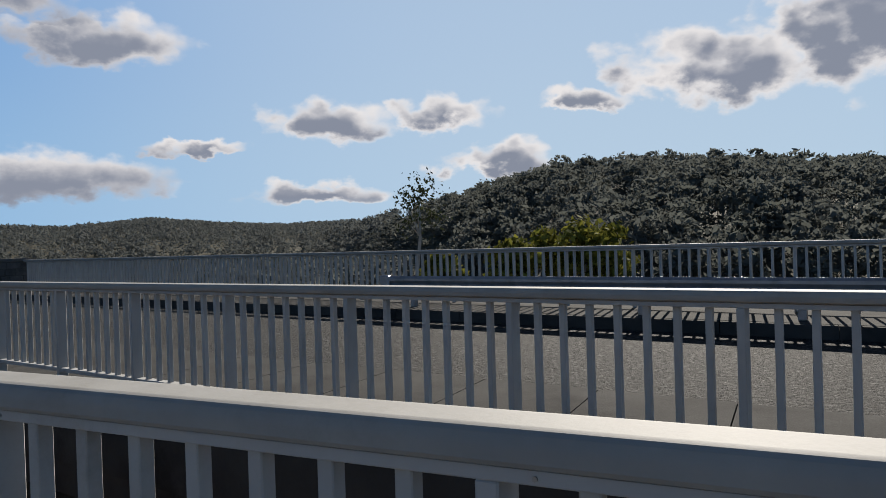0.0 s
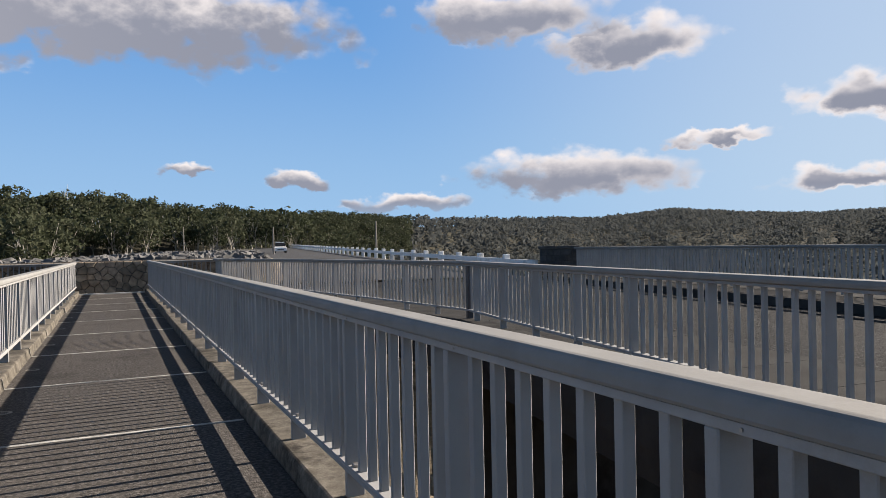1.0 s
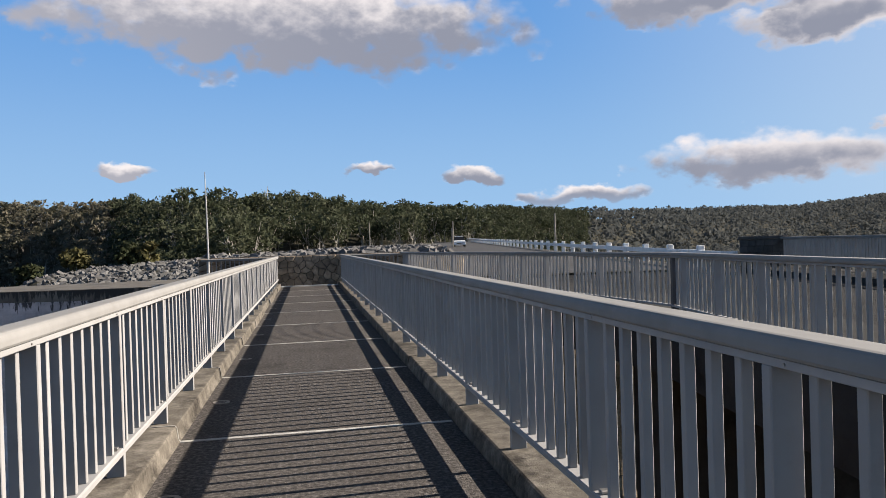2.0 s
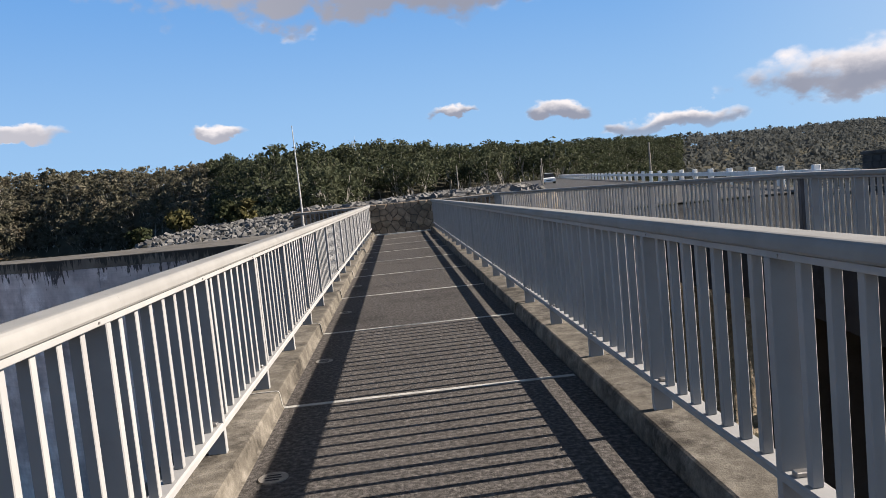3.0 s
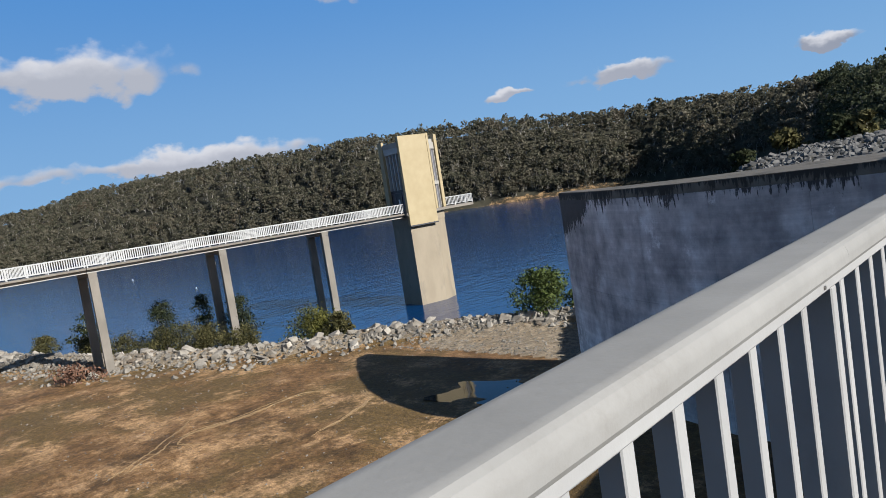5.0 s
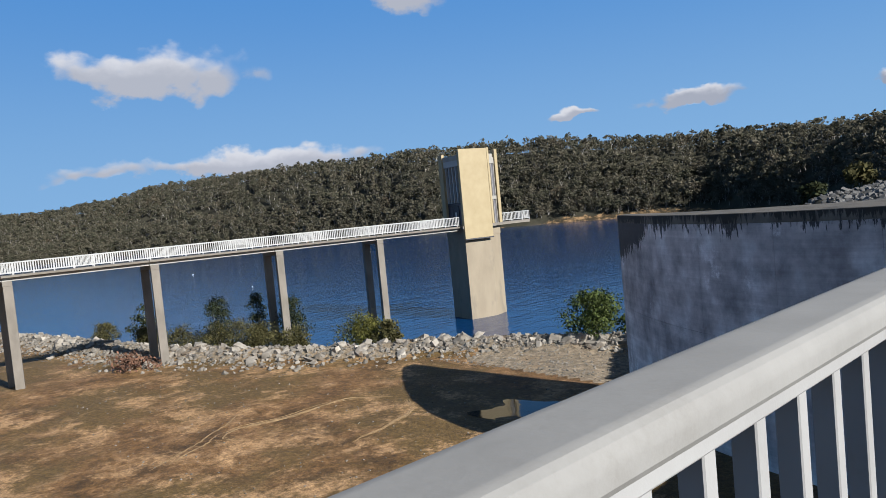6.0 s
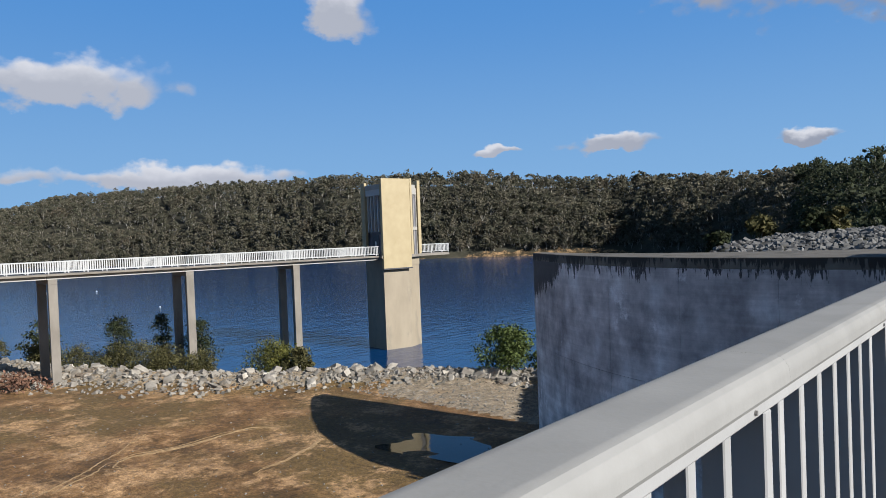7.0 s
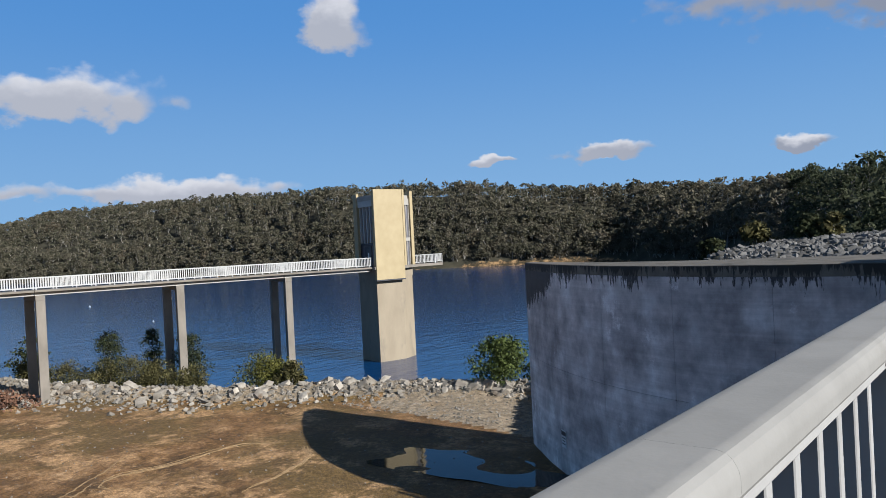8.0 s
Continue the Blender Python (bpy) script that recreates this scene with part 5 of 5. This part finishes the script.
build_bush(-35.2, 49.6, 3.4, 5.6, shrub_leaf, "round green leafy bush growing beside the rocks", "bush", 1, 5000, 0.14, lump=34, trunk=0.08)
build_bush(-33.0, 52.0, 2.2, 3.4, shrub_leaf, "low green shrub by the rocks", "shrub", 2, 800, 0.18, trunk=0.1)
build_bush(-56.3, 41.6, 4.0, 7.0, broom_leaf, "broad yellow-green dome of bush on the shore rocks", "bush", 3, 6500, 0.12, lump=44, trunk=0.03)
build_bush(-52.6, 42.0, 2.6, 4.0, olive_leaf, "olive-brown scrub beside the green bush", "shrub", 4, 1200, 0.18, trunk=0.05)
build_bush(-76.0, 36.6, 6.2, 4.2, dark_leaf, "small dark upright tree on the shore", "tree", 5, 4200, 0.12, "small_tree", lump=40, trunk=0.06)
build_bush(-72.0, 39.2, 6.6, 2.4, dark_leaf, "narrow dark conifer-like tree by the water", "tree", 6, 2600, 0.12, "small_tree", lump=28, trunk=0.06)
build_bush(-67.4, 40.6, 6.2, 3.6, dark_leaf, "small dusky tree beside the bridge pier", "tree", 7, 3600, 0.12, "small_tree", lump=36, trunk=0.08)
build_bush(-88.0, 33.0, 5.2, 5.0, dark_leaf, "loose dark shrub at the water's edge", "shrub", 8, 900, 0.22, lump=14, trunk=0.15)
for k, (bx, by, bh, bw) in enumerate(((-80, 34, 3.2, 5.5), (-74, 35.5, 3.4, 5.5), (-70.5, 36.5, 3.6, 5.5), (-66.5, 36.5, 3.4, 5.0), (-62.0, 37.5, 2.8, 4.6), (-85, 32, 2.8, 4.5), (-93, 30, 2.4, 4.0))):
    build_bush(bx, by, bh, bw, olive_leaf, "low olive-brown scrub along the shore", "shrub", 20 + k, 4200, 0.11, "shrub", trunk=0.02, lump=26)
build_bush(-70.0, 24.5, 1.3, 6.0, red_twig, "low reddish dead scrub on the mud's edge", "scrub", 30, 900, 0.16, "shrub", trunk=0.02, lump=14)
for k, (aa, rr, bh, bw) in enumerate(((70.0, 33, 2.5, 3.0), (72.5, 35, 2.8, 3.2), (75.5, 34, 3.2, 3.4), (78, 36, 2.9, 3.2), (64.5, 36, 1.8, 2.6))):
    t_ = radians(aa)
    build_bush(0.2 + rr * math.sin(t_), -2.4 + rr * math.cos(t_), bh + 0.8, bw, wattle_leaf, "yellow-green wattle bush lit from behind", "bush", 40 + k, 1700, 0.2, "wattle", trunk=0.2, z=-1.6, lump=18)
for k, (bx, by, bh, bw) in enumerate(((-25.6, 72, 2.6, 3.2), (-22.4, 75, 2.6, 3.8), (-17.5, 76, 2.4, 3.0), (-15.6, 76, 2.2, 3.0), (-40, 92, 3.4, 5.0), (-47, 96, 4.0, 5.0))):
    build_bush(bx, by, bh, bw, olive_leaf if k % 2 else dark_leaf, "grey-green shrub behind the rock embankment", "shrub", 60 + k, 1300, 0.26, "shrub", trunk=0.06, lump=16)


def build_gum(x, y, h, seed, label, n=900, card=0.035, bare=False, spread=0.24):
    q, m = gum_tree(seed, n, card, spread, tall=True)
    q = q * h
    z = float(ground_z(x, y)) - 0.2
    th = thing("gum_tree", (x, y, z), label, "tree")
    wood, lv = q[m == 1], q[m == 0]
    link("trunk", quads_mesh("trunk", wood.reshape(-1, 3), len(wood), [bark]), th, "pale bare limbs" if bare else "")
    if not bare:
        link("crown", quads_mesh("crown", lv.reshape(-1, 3), len(lv), [dark_leaf]), th)


build_gum(118, 60.6, 26.0, 301, "open-crowned gum tree standing above the hillside", 520, 0.016, spread=0.13)
build_gum(-11, 215, 13.5, 302, "bare dead tree above the forest", 10, bare=True, spread=0.12)


# ---- dry tracks on the mud ----
def build_track(points, width, seed):
    rng = random.Random(seed)
    bm = bmesh.new()
    prev = None
    n = len(points)
    for i, (x, y) in enumerate(points):
        a, b = points[max(i - 1, 0)], points[min(i + 1, n - 1)]
        d = Vector((b[0] - a[0], b[1] - a[1], 0)).normalized()
        w = width * math.sin(math.pi * (i + 0.5) / n) ** 0.5 * rng.uniform(0.7, 1.3)
        z = float(ground_z(x, y))
        row = [bm.verts.new((x - d.y * k * w, y + d.x * k * w, z + h)) for k, h in ((-1, -0.03), (-0.5, 0.010), (0.5, 0.010), (1, -0.03))]
        if prev:
            for k in range(3):
                bm.faces.new((prev[k], row[k], row[k + 1], prev[k + 1]))
        prev = row
    bmesh.ops.recalc_face_normals(bm, faces=bm.faces)
    tagged(part("tyre_track", bm, dry_mud), "dry pale ridge of mud along a tyre track", "track", "tracks in the mud", "structure")


def bend(pts, n, wob, seed):
    """A wandering line through a few control points."""
    rng = random.Random(seed)
    ph = [rng.uniform(0, 6.28) for _ in range(4)]
    res = []
    for i in range(n):
        u = i / (n - 1) * (len(pts) - 1)
        k = min(int(u), len(pts) - 2)
        f = u - k
        p = [Vector(pts[max(0, min(len(pts) - 1, k + d))]) for d in (-1, 0, 1, 2)]
        q = 0.5 * (2 * p[1] + (p[2] - p[0]) * f + (2 * p[0] - 5 * p[1] + 4 * p[2] - p[3]) * f * f + (3 * p[1] - p[0] - 3 * p[2] + p[3]) * f ** 3)
        res.append((q.x + wob * (math.sin(0.9 * i + ph[0]) * 0.4 + math.sin(0.23 * i + ph[1])), q.y + wob * (math.sin(0.7 * i + ph[2]) * 0.4 + math.sin(0.19 * i + ph[3]))))
    return res


LOOP = [(-38.5, 30.2), (-41.2, 28.4), (-41.2, 25.0), (-41.5, 21.8), (-41.6, 20.2), (-40.4, 19.0), (-38.8, 19.6)]
TURN = [(-37.2, 30.2), (-34.8, 28.9), (-33.6, 26.5), (-33.0, 22.8)]
OUTER = [(-45.6, 23.4), (-43.0, 20.2), (-40.6, 17.0), (-39.0, 14.0)]
rng_t = random.Random(8)
for line, copies, width in ((LOOP, 6, 0.14), (TURN, 4, 0.10), (OUTER, 3, 0.12)):
    for k in range(copies):
        sh_x, sh_y = rng_t.gauss(0, 0.3) if k else 0, rng_t.gauss(0, 0.3) if k else 0
        pts = bend([(x + sh_x, y + sh_y) for x, y in line], 110, 0.07, k + len(line))
        a, b = (0, 110) if k == 0 else sorted((rng_t.randint(0, 70), rng_t.randint(30, 110)))
        if b - a > 12:
            build_track(pts[a:b], width * rng_t.uniform(0.5, 1.1), k)

# ---- pieces of the walkway, the kerbs and the stone wall ----
walkway = tagged(link("walkway", None, loc=(0, 6, -0.25)), "worn concrete walkway deck with pale sealed joints", "walkway", kind="structure")
JOINTS = [4.82 + 2.9 * k for k in range(-7, 9)] + [28.45]


def wput(name, bm, mat, label=""):
    bmesh.ops.translate(bm, verts=bm.verts, vec=(0, -6, 0.25))
    return part(name, bm, mat, walkway, label)


for a, b in zip(JOINTS[:-1], JOINTS[1:]):
    wput("deck_panel", box(-1.06, 1.20, a + 0.006, b - 0.006, -0.25, 0.0, 0.004), deck_conc)
    wput("joint_seal", box(-1.06, 1.19, b - 0.026, b + 0.026, -0.02, 0.0045, 0.002), seal)
    # kerbs, slightly uneven from block to block
    rng = random.Random(int(a * 100))
    # each kerb block steps a little in or out against the next, with a pale cement edge at its end
    dx, dz = rng.uniform(-0.022, 0.022), rng.uniform(-0.02, 0.0)
    prof = [(1.52, -0.25), (1.52, 0.130), (1.254 + dx, 0.130 + dz * 0.2), (1.240 + dx, 0.126 + dz * 0.4), (1.229 + dx, 0.114 + dz), (1.206, 0.0), (1.20, -0.25)]
    bm = extrude_profile(prof, b - a - 0.012)
    bmesh.ops.translate(bm, verts=bm.verts, vec=(0, a + 0.006, 0))
    wput("kerb_block", bm, kerb_conc)
    dx, dz = rng.uniform(-0.024, 0.020), rng.uniform(-0.012, 0.008)
    prof = [(-1.50, -0.25), (-1.02, -0.25), (-1.030 + dx, 0.004), (-1.044 + dx, 0.012), (-1.058 + dx, 0.108 + dz), (-1.066 + dx, 0.120 + dz), (-1.084 + dx, 0.128 + dz * 0.5), (-1.50, 0.13)]
    bm = extrude_profile(prof, b - a - 0.03)
    bmesh.ops.translate(bm, verts=bm.verts, vec=(0, a + 0.024, 0))
    wput("kerb_block", bm, kerb_conc)
    bm = extrude_profile([(x + (0.004 if x > -1.4 else 0), z + (0.003 if z > 0.05 else 0)) for x, z in prof], 0.022)
    bmesh.ops.translate(bm, verts=bm.verts, vec=(0, a + 0.002, 0))
    wput("kerb_joint", bm, cement)
wput("threshold", box(-1.22, 1.24, 28.20, 28.44, -0.2, 0.035, 0.01), white_paint, "white threshold strip")

# road kerb stones and slab joints beside the road
road_kerb = tagged(link("road_kerb", None, loc=(kerb_x(0), 0, -0.06)), "pale concrete kerb stones along the road", "kerb", kind="structure")
for k in range(26):
    y0 = -16 + 1.6 * k
    y1 = min(y0 + 1.59, 25.0)
    if y1 <= y0:
        break
    xa, xb = kerb_x(y0), kerb_x(y1)
    bm = prism([(xa, y0), (xa + 0.158, y0), (xb + 0.158, y1), (xb, y1)], -0.06, 0.20)
    bmesh.ops.translate(bm, verts=bm.verts, vec=(-kerb_x(0), 0, 0.06))
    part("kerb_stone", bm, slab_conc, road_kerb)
verge = tagged(link("verge", None, loc=(6.2, 0, -0.06)), "pale concrete slabs between railing and asphalt", "paving", kind="structure")
for k in range(36):
    y0 = -16.67 + 1.32 * k
    y1 = min(y0 + 1.308, 29.6)
    if y1 <= y0:
        break
    e0, e1 = rail2_x(min(y0, 26.7)), rail2_x(min(y1, 26.7))
    s0 = float(np.interp(y0, [p[1] for p in strip_edge], [p[0] for p in strip_edge]))
    s1 = float(np.interp(y1, [p[1] for p in strip_edge], [p[0] for p in strip_edge]))
    bm = prism([(e0 + 0.205, y0), (s0 + 0.004, y0), (s1 + 0.004, y1), (e1 + 0.205, y1)], -0.055, 0.012)
    bmesh.ops.translate(bm, verts=bm.verts, vec=(-6.2, 0, 0.06))
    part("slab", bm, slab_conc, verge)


# rubble stone wall that closes the walkway's end
def clip_cell(poly, px, py, nx, ny):
    out = []
    for i in range(len(poly)):
        a, b = poly[i], poly[(i + 1) % len(poly)]
        da, db = (a[0] - px) * nx + (a[1] - py) * ny, (b[0] - px) * nx + (b[1] - py) * ny
        if da <= 0:
            out.append(a)
        if da * db < 0:
            t = da / (da - db)
            out.append((a[0] + t * (b[0] - a[0]), a[1] + t * (b[1] - a[1])))
    return out


def build_stone_wall():
    x0, x1, z0, z1, yf = -4.25, 4.5, -0.02, 1.24, 28.80
    th = link("stone_wall", None, loc=(0, yf, -0.02))
    tagged(th, "rubble stone wall with dark mortar closing the walkway", "wall", kind="structure")
    bm = box(x0, x1, 0.05, 1.6, 0, z1 + 0.02)
    part("mortar_core", bm, mortar, th)
    rng = random.Random(33)
    seeds = []
    for r in range(5):
        n = 26
        for k in range(n):
            seeds.append((x0 + (k + 0.5 + 0.5 * (r % 2) + rng.uniform(-0.34, 0.34)) * (x1 - x0) / n, (r + 0.5 + rng.uniform(-0.36, 0.36)) * (z1 - z0) / 5))
    for i, (sx, sz) in enumerate(seeds):
        poly = [(x0, 0), (x1, 0), (x1, z1), (x0, z1)]
        for j, (tx, tz) in enumerate(seeds):
            if i != j and abs(tx - sx) < 1.2:
                d = math.hypot(tx - sx, tz - sz)
                nx, nz = (tx - sx) / d, (tz - sz) / d
                poly = clip_cell(poly, (sx + tx) / 2 - nx * 0.009, (sz + tz) / 2 - nz * 0.009, nx, nz)
                if len(poly) < 3:
                    break
        if len(poly) < 3:
            continue
        bm = bmesh.new()
        proud = rng.uniform(0.02, 0.06)
        cx, cz = sum(p[0] for p in poly) / len(poly), sum(p[1] for p in poly) / len(poly)
        back = [bm.verts.new((px, 0.049, pz)) for px, pz in poly]
        mid = [bm.verts.new((px, -proud * 0.4, pz)) for px, pz in poly]
        fr = [bm.verts.new((cx + (px - cx) * 0.80, -proud, cz + (pz - cz) * 0.80)) for px, pz in poly]
        n = len(poly)
        for a, b in ((back, mid), (mid, fr)):
            for k in range(n):
                bm.faces.new((a[k], a[(k + 1) % n], b[(k + 1) % n], b[k]))
        bm.faces.new(fr)
        bmesh.ops.recalc_face_normals(bm, faces=bm.faces)
        part("stone", bm, stone, th)


build_stone_wall()
